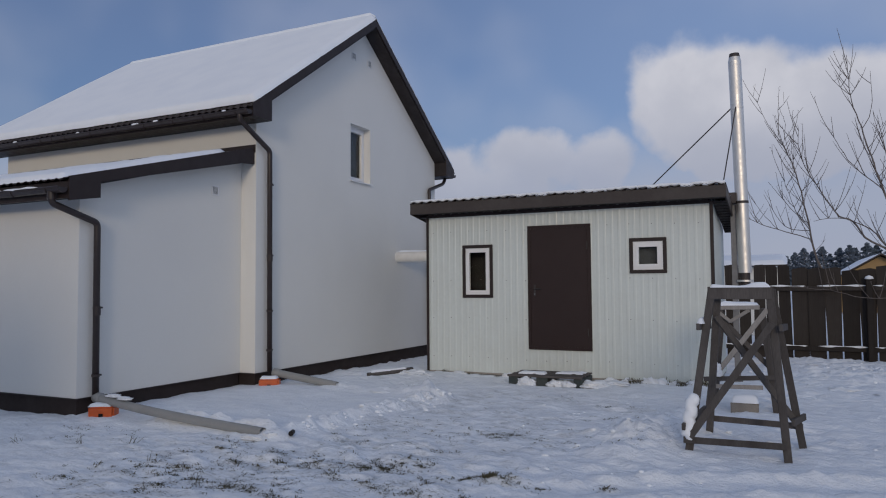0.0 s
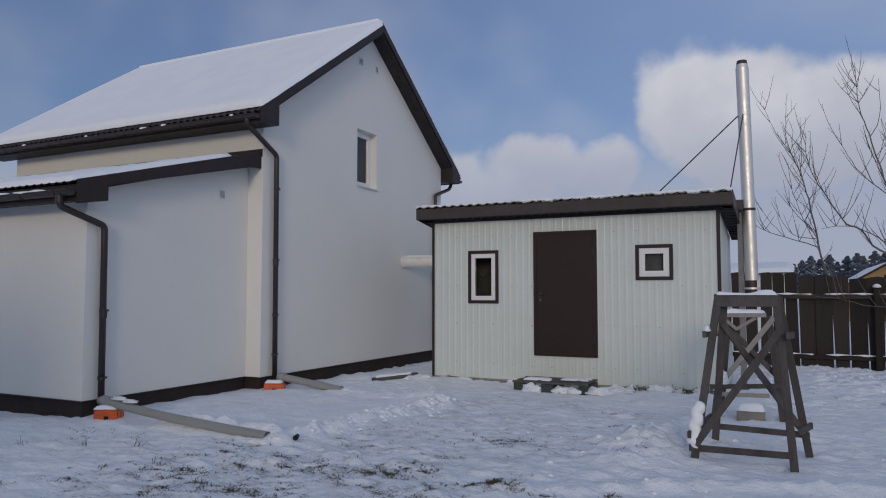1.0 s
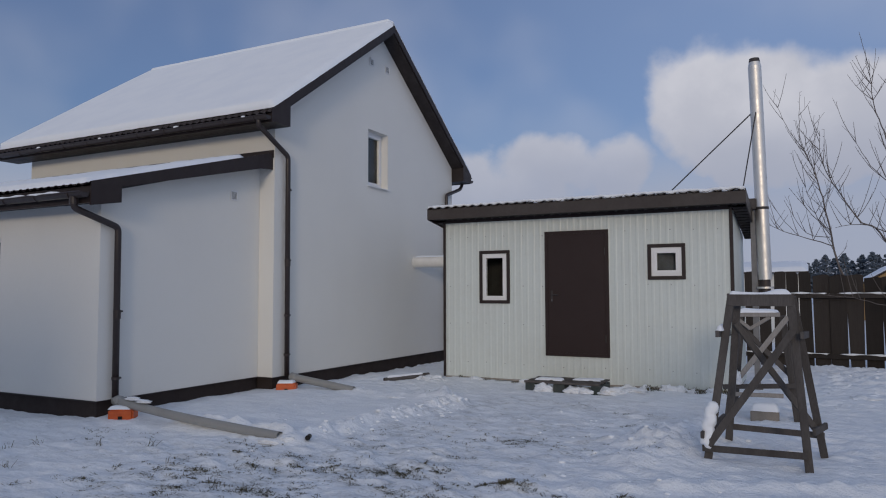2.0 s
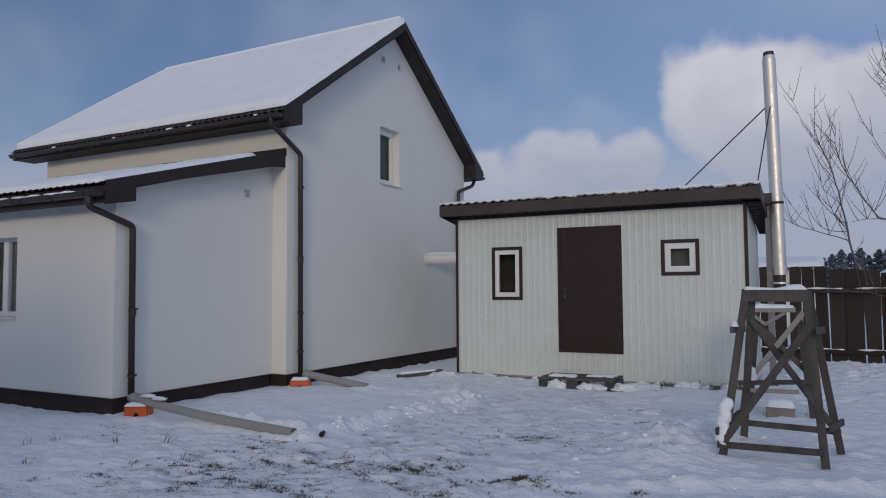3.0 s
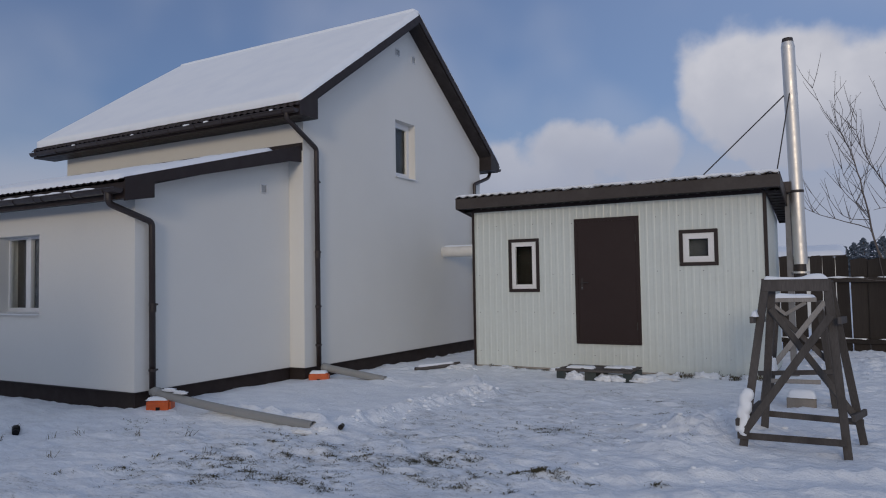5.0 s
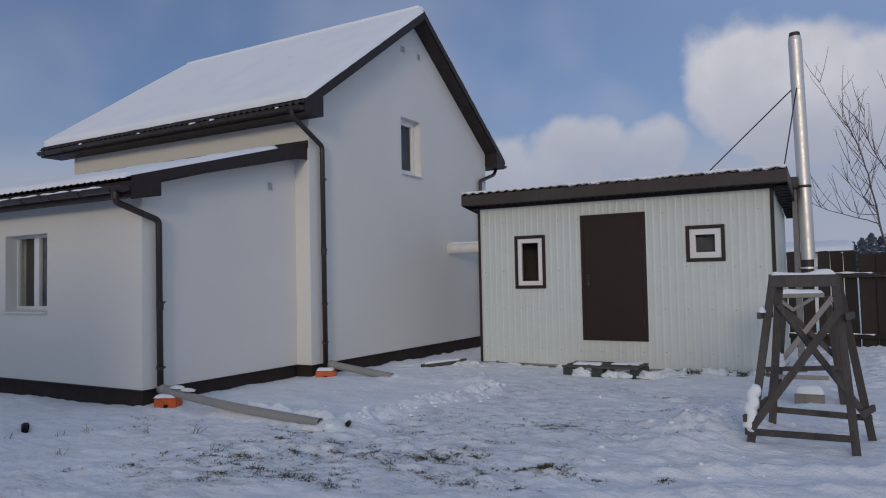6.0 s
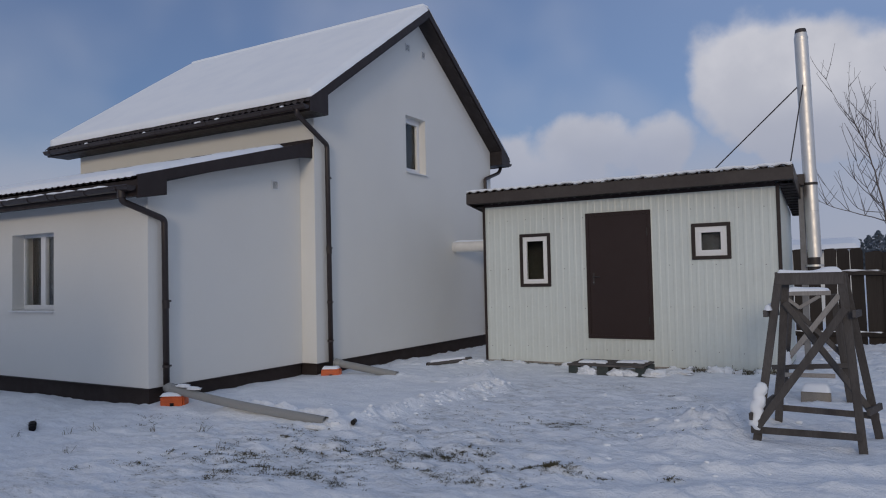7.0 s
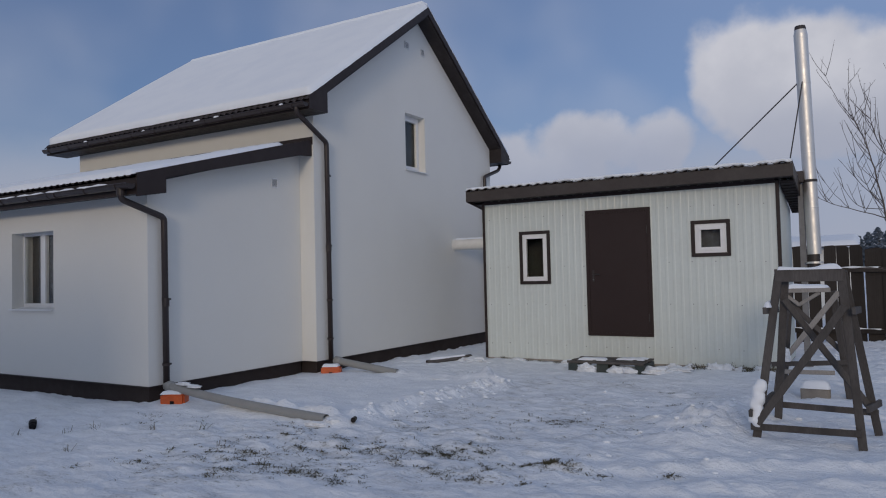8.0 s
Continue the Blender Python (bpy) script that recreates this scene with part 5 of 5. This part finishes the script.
def low_trestle():
    e = thing("sawhorse_trestle", (6.75, 0.95, 0), "lower weathered timber trestle with a snowy top board", "trestle")
    tz = 1.20
    fl, fr, bl, br = (6.33, 0.80, 0), (7.09, 0.84, 0), (6.36, 1.35, 0), (7.12, 1.42, 0)
    tfl, tfr, tbl, tbr = (6.49, 0.97, tz), (6.955, 0.98, tz), (6.50, 1.10, tz), (6.95, 1.11, tz)
    for a, b in ((fl, tfl), (fr, tfr), (bl, tbl), (br, tbr)):
        part("leg", beam(bmesh.new(), (a[0], a[1], -0.05), b, 0.07, 0.05, up=(0, 1, 0)), M_OLDWOOD, e)
    part("top_board", beam(bmesh.new(), (6.46, 1.02, tz + 0.017), (6.93, 1.04, tz + 0.022), 0.22, 0.05), M_PALEWOOD, e)
    flat = lambda name, p, q, h, mat: part(name, beam(bmesh.new(), p, q, 0.028, h, up=(0, 0.2, 1)), mat, e)
    flat("rail", (6.29, 0.80, 0.354), (7.08, 0.82, 0.404), 0.055, M_OLDWOOD)
    flat("foot_board", (6.36, 0.78, 0.275), (6.95, 0.79, 0.285), 0.05, M_PALEWOOD)
    flat("brace", (7.02, 0.915, 1.20), (6.395, 0.885, 0.365), 0.058, M_PALEWOOD)
    flat("brace", (6.44, 1.00, 1.137), (7.105, 0.99, 0.417), 0.058, M_OLDWOOD)
    flat("knee_brace", (6.435, 0.945, 1.19), (6.605, 0.945, 1.045), 0.04, M_PALEWOOD)
    flat("knee_brace", (6.595, 0.945, 1.045), (6.82, 0.95, 1.19), 0.04, M_PALEWOOD)
    snow_slab("board_snow", (6.48, 0.92, tz + 0.044), (0.44, 0.02, 0.005), (0, 0.20, 0), 0.030, 0.014, e, ragged=0.03, roundness=0.06, uneven=0.9, seed=95)
    snow_chunk("rail_snow", (6.43, 0.79, 0.44), (0.06, 0.05, 0.13), e, 4.2)
    return e


trestle()
low_trestle()


# ---- fruit trees behind the fence ----
def bare_tree(place, seed, trunk_top, limbs, label):
    """A pruned fruit tree: a few bent limbs, each with upright winter shoots and short spurs. limbs: bends as x and z, thickness at both ends, number of shoots."""
    rng = random.Random(seed)
    twigs = bmesh.new()
    e = thing("fruit_tree", place, label, "tree")
    base = Vector(place)

    def grow(b, p, d, length, r0, r1, wander, lift, seg):
        d, pts, n = Vector(d).normalized(), [Vector(p)], max(4, int(length / 0.13))
        for i in range(n):
            d = (d + Vector((rng.uniform(-1, 1), rng.uniform(-1, 1), rng.uniform(-1, 1))) * wander + Vector((0, 0, lift))).normalized()
            pts.append(pts[-1] + d * length / n)
        tube(b, pts, [r0 + (r1 - r0) * i / n for i in range(n + 1)], seg)
        return pts

    def spurs(pts, lo):
        for p in pts[lo:]:
            if rng.random() < 0.55:
                q = Vector((rng.uniform(-1, 1), rng.uniform(-1, 1), rng.uniform(-0.1, 0.8))).normalized()
                tube(twigs, [p, p + q * rng.uniform(0.015, 0.05)], [0.004, 0.0025], 4)

    def shoots(pts, count, long, r):
        for k in range(count):
            i = rng.randrange(len(pts) // 4, len(pts) - 1)
            side = rng.choice((-1, -1, -1, 1)) * rng.uniform(0.1, 0.8)
            s = grow(twigs, pts[i], (side, rng.uniform(-0.5, 0.5), rng.uniform(0.55, 1.0)), long * rng.uniform(0.35, 1.05), r, 0.003, 0.045, 0.13, 5)
            spurs(s, 1)
            if rng.random() < 0.45:
                j = rng.randrange(1, len(s) - 1)
                grow(twigs, s[j], (rng.uniform(-0.8, 0.8), rng.uniform(-0.4, 0.4), 0.8), long * rng.uniform(0.15, 0.4), r * 0.7, 0.003, 0.05, 0.06, 4)

    part("trunk", tube(bmesh.new(), [base + Vector((0, 0, -0.2)), base + Vector((0.03, 0, 0.6)), base + Vector((-0.02, 0.02, trunk_top))], [0.10, 0.085, 0.055], 10), M_BARK, e, smooth=True)
    for way, r0, r1, count in limbs:
        # a bent limb through a few bends, set along the tree's own plane
        knots = [Vector((x, base.y + rng.uniform(-0.12, 0.12), z)) for x, z in way]
        pts = []
        for i in range(len(knots) - 1):
            a, b = knots[max(0, i - 1)], knots[i]
            c, d = knots[i + 1], knots[min(len(knots) - 1, i + 2)]
            n = max(3, int((c - b).length / 0.12))
            for k in range(n):
                t = k / n
                q = 0.5 * (2 * b + (c - a) * t + (2 * a - 5 * b + 4 * c - d) * t * t + (3 * b - a - 3 * c + d) * t ** 3)
                pts.append(q + Vector((rng.uniform(-1, 1), rng.uniform(-1, 1), rng.uniform(-1, 1))) * 0.010)
        pts.append(knots[-1])
        m = len(pts) - 1
        part("limb", tube(bmesh.new(), pts, [0.64 * (r0 + (r1 - r0) * k / m) for k in range(m + 1)], 7), M_BARK, e, smooth=True)
        spurs(pts, 2)
        shoots(pts, round(count * 2.4) + 1, 0.90, 0.0065)
    tagged(part("twig_growth", twigs, M_BARK, e, smooth=True), kind="stuff")


bare_tree((8.05, 8.1, 0), 4, 1.6, [
    ([(8.02, 1.4), (7.77, 2.0), (7.68, 2.46), (7.59, 3.06), (7.41, 3.9), (7.20, 4.47)], 0.036, 0.013, 9),
    ([(7.20, 4.47), (6.95, 4.87), (6.72, 5.48)], 0.012, 0.004, 1),
    ([(7.13, 4.60), (7.14, 5.05), (7.17, 5.67)], 0.011, 0.004, 0),
    ([(7.22, 4.45), (7.27, 4.85), (7.17, 5.25)], 0.009, 0.004, 0),
    ([(7.69, 2.42), (7.21, 2.60), (6.78, 2.74), (6.23, 3.07)], 0.018, 0.005, 3),
    ([(7.65, 2.64), (7.33, 3.07), (6.91, 3.67)], 0.014, 0.005, 2),
    ([(7.63, 2.76), (7.43, 3.00), (7.19, 3.76)], 0.014, 0.005, 2),
    ([(7.68, 2.60), (7.21, 2.72), (6.82, 3.40)], 0.013, 0.005, 1),
    ([(7.38, 3.92), (7.42, 4.40), (7.42, 5.15)], 0.012, 0.004, 0),
    ([(7.05, 2.66), (6.75, 3.05), (6.53, 3.45)], 0.010, 0.004, 0)], "bare pruned fruit tree with upright winter shoots")
bare_tree((9.30, 6.8, 0), 9, 2.0, [
    ([(9.28, 1.75), (8.90, 2.10), (8.53, 2.35), (8.36, 2.66), (8.13, 2.76), (7.91, 3.13), (7.64, 3.64), (7.50, 4.03), (7.49, 4.56)], 0.036, 0.005, 9),
    ([(9.30, 1.55), (8.86, 2.17), (8.62, 2.50), (8.13, 2.74), (7.70, 2.68)], 0.030, 0.006, 6),
    ([(9.29, 1.90), (9.14, 2.30), (8.89, 3.07), (8.71, 3.71), (8.51, 4.52), (8.39, 4.92), (8.34, 5.79)], 0.040, 0.005, 8),
    ([(8.86, 3.20), (8.39, 3.68), (8.13, 4.14), (8.06, 4.33)], 0.016, 0.005, 2),
    ([(8.78, 3.50), (8.60, 4.00), (8.45, 4.40)], 0.012, 0.004, 1),
    ([(8.55, 4.35), (8.72, 4.75), (8.72, 5.45)], 0.012, 0.004, 0),
    ([(8.45, 4.75), (8.28, 5.05), (8.17, 5.45)], 0.010, 0.004, 0),
    ([(9.10, 2.60), (8.95, 3.60), (8.86, 4.30), (8.74, 4.70)], 0.020, 0.005, 4),
    ([(9.27, 1.30), (8.58, 1.22), (7.95, 1.37), (7.23, 1.45)], 0.012, 0.004, 2)], "taller bare fruit tree with long winter shoots")


# ---- beyond the fence ----
def far_house():
    e = thing("distant_house", (11.3, 34, 0), "distant small yellow house with a snowy gable roof", "house")
    poly = [(9.6, 0), (13.2, 0), (13.2, 1.82), (11.4, 2.88), (9.6, 1.82)]
    part("wall", prism(bmesh.new(), poly, "y", 34, 42), M_YELLOW, e)
    for s in (-1, 1):
        a = (11.4, 2.94)
        b = (11.4 + s * 2.3, 1.58)
        part("roof", prism(bmesh.new(), [a, b, (b[0], b[1] + 0.08), (a[0], a[1] + 0.08)], "y", 33.4, 42.5), M_BROWN, e)
        snow_slab("roof_snow", (11.4, 33.4, 3.02) if s > 0 else (11.4 - 2.3, 33.4, 1.66), (2.3, 0, -1.36 * s), (0, 9, 0), 0.08, 0.3, e, seed=5, roundness=0.4)
    w = part("window", frame_ring("y", 33.93, 34.03, 11.0, 11.8, 0.9, 1.8, 0.12), M_PVC, e)
    part("pane", box(11.1, 11.7, 33.97, 33.99, 1.0, 1.7), M_ROOM, w)


def far_shed():
    e = thing("distant_outbuilding", (5.1, 17, 0), "low outbuilding with a white snow-covered roof", "building")
    part("wall", box(3.2, 7.05, 15.0, 19.0, -0.1, 2.02), M_STUCCO, e)
    part("roof", prism(bmesh.new(), [(14.7, 2.03), (19.3, 2.37), (19.3, 2.41), (14.7, 2.07)], "x", 3.0, 7.2), M_BROWN, e)
    snow_slab("roof_snow", (3.0, 14.7, 2.06), (4.2, 0, 0), (0, 4.6, 0.34), 0.15, 0.12, e, seed=17, roundness=0.2)


far_house()
far_shed()


def pine(place, tall, seed, label):
    rng = random.Random(seed)
    e = thing("pine_tree", place, label, "tree", group="pines beyond the village")
    base = Vector(place)
    part("trunk", tube(bmesh.new(), [base, base + Vector((0.1, 0, tall * 0.55)), base + Vector((0, 0, tall * 0.97))], [tall * 0.022, tall * 0.014, 0.03], 7), M_BARK, e)
    verts, faces = [], []
    for k in range(760):
        t = rng.random() ** 0.8
        z = tall * (0.30 + 0.70 * t)
        spread = tall * 0.27 * max(0.0, 1 - (2 * t - 0.75) ** 2 * 0.62) ** 0.5 * (1.05 - 0.45 * t)
        layer = 0.75 + 0.25 * math.sin(z * 9 / tall * 6.28)
        a, r = rng.uniform(0, 6.283), spread * layer * math.sqrt(rng.random())
        c = base + Vector((r * math.cos(a), r * math.sin(a), z - 0.25 * r))
        s = tall * rng.uniform(0.014, 0.034)
        for q in range(2):
            ax = Vector((rng.uniform(-1, 1), rng.uniform(-1, 1), rng.uniform(-0.5, 0.5))).normalized()
            bx_ = ax.orthogonal().normalized()
            i = len(verts)
            verts += [tuple(c + ax * s), tuple(c + bx_ * s * 0.7), tuple(c - ax * s * 1.1), tuple(c - bx_ * s * 0.6)]
            faces.append((i, i + 1, i + 2, i + 3))
    me = bpy.data.meshes.new("crown")
    me.from_pydata(verts, [], faces)
    me.materials.append(M_PINE)
    ob = new("crown", me)
    ob.parent = e
    ob.matrix_parent_inverse = Matrix.Translation(place).inverted()


for i, (x, y, h) in enumerate(((0.5, 88, 4.9), (-0.8, 92, 4.3), (3.4, 90, 4.9), (4.4, 94, 4.2), (6.9, 86, 5.1), (7.8, 90, 5.7), (8.7, 85, 6.0), (9.7, 88, 5.7), (10.6, 85, 6.1), (11.6, 90, 5.4),
                               (12.5, 87, 6.0), (13.4, 85, 6.2), (14.3, 90, 6.1), (15.2, 86, 6.5), (16.3, 88, 6.3), (17.6, 86, 6.8), (19.4, 88, 7.0), (21.5, 86, 6.6), (24, 90, 7.2), (27, 86, 7.5), (31, 88, 7.2))):
    pine((x, y, 0), 0.94 * h, 40 + i, "distant pine with haze put into its pale blue colour")


def far_woods():
    """A low hazy line of woods at the horizon."""
    rng = random.Random(77)
    verts, faces = [], []
    for k in range(9000):
        x = rng.uniform(-170, 210)
        y = rng.uniform(150, 175)
        z = rng.random() * (4.2 + 1.6 * noise.noise(Vector((x * 0.06, 0, 0))) + 1.2 * noise.noise(Vector((x * 0.3, 5, 0))))
        s = rng.uniform(0.4, 0.9)
        i = len(verts)
        a = rng.uniform(0, 3.14)
        u = Vector((math.cos(a), math.sin(a) * 0.4, rng.uniform(-0.4, 0.4))) * s
        v = Vector((rng.uniform(-0.3, 0.3), 0.2, 1)) * s
        c = Vector((x, y, z))
        verts += [tuple(c - u), tuple(c - v), tuple(c + u), tuple(c + v)]
        faces.append((i, i + 1, i + 2, i + 3))
    me = bpy.data.meshes.new("far_woods")
    me.from_pydata(verts, [], faces)
    # same colour as the pines, with the haze painted in
    me.materials.append(M_PINE)
    tagged(new("far_woods", me), "hazy line of bare winter woods at the horizon", "woods", kind="stuff")


far_woods()


# ---- grass through the snow ----
def grass():
    rng = random.Random(3)
    verts, faces = [], []

    def tuft(x, y, n, h, spread, flat=1.8, squash=1.0, thick=1.0):
        for k in range(n):
            a, r = rng.uniform(0, 6.283), spread * math.sqrt(rng.random())
            bx_, by = x + r * math.cos(a), y + r * math.sin(a) * squash
            hh = h * rng.uniform(0.35, 1.0)
            lean = Vector((rng.uniform(-1, 1), rng.uniform(-1, 1), 0)) * hh * flat
            w = rng.uniform(0.0015, 0.0034) * thick
            side = Vector((rng.uniform(-1, 1), rng.uniform(-1, 1), 0)).normalized() * w
            p0 = Vector((bx_, by, ground_height(bx_, by) - 0.008))
            p1 = p0 + lean * 0.35 + Vector((0, 0, hh * 0.7))
            p2 = p0 + lean + Vector((0, 0, hh * 0.5))
            i = len(verts)
            verts.extend(tuple(q) for q in (p0 - side, p0 + side, p1 + side * 0.8, p1 - side * 0.8, p2))
            faces.append((i, i + 1, i + 2, i + 3))
            faces.append((i + 3, i + 2, i + 4))

    def matted(x, y, n, size):
        """Trampled grass: many small flat wisps strewn round a darker core."""
        tuft(x, y, n // 3, 0.030 if n < 300 else 0.060, size * 0.35, 2.6 if n < 300 else 1.4, 0.6, 1.5)
        for k in range(n // 9):
            a, r = rng.uniform(0, 6.283), size * rng.random() ** 0.7
            tuft(x + r * math.cos(a) * 1.5, y + r * math.sin(a) * 0.7, rng.randrange(3, 13), rng.uniform(0.015, 0.04), rng.uniform(0.015, 0.06), 2.8, 0.6, 1.3)

    # matted clumps that lie bare
    for x, y, n, size in ((5.13, -3.25, 420, 0.16), (4.95, -3.30, 170, 0.22), (5.32, -3.2, 60, 0.12), (4.18, -3.20, 260, 0.20), (4.42, -3.05, 120, 0.18), (3.95, -3.0, 110, 0.16),
                          (3.55, -3.35, 230, 0.24), (3.72, -3.28, 120, 0.14), (3.25, -3.45, 150, 0.22), (3.05, -3.2, 110, 0.26), (2.85, -3.55, 130, 0.22), (2.55, -3.95, 190, 0.26), (2.95, -4.15, 220, 0.24),
                          (3.35, -4.2, 240, 0.22), (3.60, -4.25, 200, 0.20), (3.95, -3.65, 130, 0.20), (4.4, -3.75, 120, 0.22), (4.75, -3.8, 200, 0.24), (5.1, -3.7, 90, 0.2), (4.45, -1.65, 150, 0.26), (4.72, -1.55, 110, 0.2),
                          (4.05, -1.9, 70, 0.22), (5.97, -3.05, 60, 0.07), (5.55, -3.25, 60, 0.12), (3.4, -2.5, 60, 0.2), (4.3, -2.5, 70, 0.2), (5.4, -0.4, 70, 0.25), (5.2, 0.6, 60, 0.25), (4.5, 1.0, 60, 0.3), (2.2, -3.5, 70, 0.2), (1.85, -4.2, 60, 0.2)):
        matted(x, y, n, size)
    for k in range(26):
        matted(rng.uniform(1.9, 5.0), rng.uniform(-4.6, -2.9), rng.randrange(50, 150), rng.uniform(0.12, 0.30))
    # scattered wisps, densest towards the near lawn
    for k in range(2600):
        x, y = rng.uniform(-0.4, 6.2), rng.uniform(-5.0, 1.4)
        if x < bank_edge(y) + 0.2 and y > -2.9:
            continue
        d = noise.noise(Vector((x * 0.75 + 3.1, y * 0.75 + 1.7, 0))) + 0.5 * noise.noise(Vector((x * 2.6, y * 2.6, 4)))
        lim = 0.17 + 0.07 * max(0.0, y + 2.2) + 0.12 * max(0.0, 2.0 - x)
        if d > lim:
            tuft(x, y, rng.randrange(3, 10), rng.uniform(0.012, 0.035), rng.uniform(0.02, 0.07), 2.8, 0.6, 1.2)
    # weeds along the shed's foot and by the canisters
    for x, n in ((4.55, 1), (4.85, 2), (5.05, 4), (5.15, 2), (5.45, 1), (5.62, 2), (5.78, 5), (5.85, 2), (6.02, 1), (6.15, 4)):
        for k in range(n):
            tuft(x + rng.gauss(0, 0.06), SY - 0.05 - rng.random() * 0.10, rng.randrange(7, 18), rng.uniform(0.05, 0.17), 0.06, 0.9, 1.0, 1.4)
    for k in range(10):
        tuft(rng.uniform(1.7, 3.0), SY - 0.05, 10, rng.uniform(0.04, 0.1), 0.04)
    for x, y in ((0.4, -3.9), (0.2, -4.1), (-0.2, -4.4), (-0.6, -4.0), (0.9, -3.6), (1.5, -3.5), (2.2, -3.9), (3.0, -4.2), (1.0, -4.6)):
        tuft(x, y, 9, 0.11, 0.05)
    me = bpy.data.meshes.new("dead_grass")
    me.from_pydata(verts, [], faces)
    me.materials.append(M_GRASS)
    tagged(new("dead_grass", me), "yellowed grass blades poking through thin snow", "grass", kind="stuff")


grass()


def snow_clods():
    """Kicked-up lumps of snow across the yard."""
    rng = random.Random(8)
    bm = bmesh.new()
    for k in range(300):
        if k < 110:
            y = rng.uniform(-2.3, 0.6)
            x = bank_edge(y) + rng.gauss(-0.02, 0.11)
        elif k < 170:
            x, y = rng.gauss(8.0, 0.9), rng.gauss(5.0, 0.8)
        elif k < 230:
            x, y = rng.gauss(5.9, 0.5), rng.gauss(-0.6, 0.8)
        else:
            x, y = rng.uniform(1.0, 8.5), rng.uniform(-3.5, 2.4)
        if y > 2.6 and x < 6.6 or x < 0.2:
            continue
        r = rng.uniform(0.012, 0.042) * (1 if k < 230 else 0.6)
        n0 = len(bm.verts)
        ret = bmesh.ops.create_icosphere(bm, subdivisions=1, radius=r)
        s = Vector((rng.random() * 9, k, 0))
        for v in ret["verts"]:
            v.co *= 1 + 0.4 * noise.noise(v.co * (0.8 / r) + s)
            v.co.z *= 0.5
            v.co += Vector((x, y, ground_height(x, y) - r * 0.05))
    me = bpy.data.meshes.new("snow_clods")
    bm.to_mesh(me)
    bm.free()
    me.shade_smooth()
    me.materials.append(M_SNOW)
    tagged(new("snow_clods", me), "kicked-up lumps of snow scattered over the yard", "snow", kind="stuff")


snow_clods()


def snow_banks():
    """Low broken banks beside the trodden ways."""
    rng = random.Random(19)
    spots = [(8.1, 5.2, 0.7), (8.7, 4.6, 0.7), (7.6, 5.9, 0.7), (8.9, 5.8, 0.8), (6.9, 6.3, 0.6), (7.9, 3.4, 0.5), (8.4, 2.6, 0.5)]
    for i, (x, y, s) in enumerate(spots):
        for k in range(3):
            px, py = x + rng.uniform(-0.3, 0.3), y + rng.uniform(-0.3, 0.3)
            c = snow_chunk("snow_bank", (px, py, ground_height(px, py) - 0.035), (s * rng.uniform(0.25, 0.5), s * rng.uniform(0.2, 0.4), rng.uniform(0.03, 0.07)), None, 2.9 * i + k)
            tagged(c, "low bank of kicked-up snow beside the trodden way", "snow", "snow banks in the yard")


snow_banks()
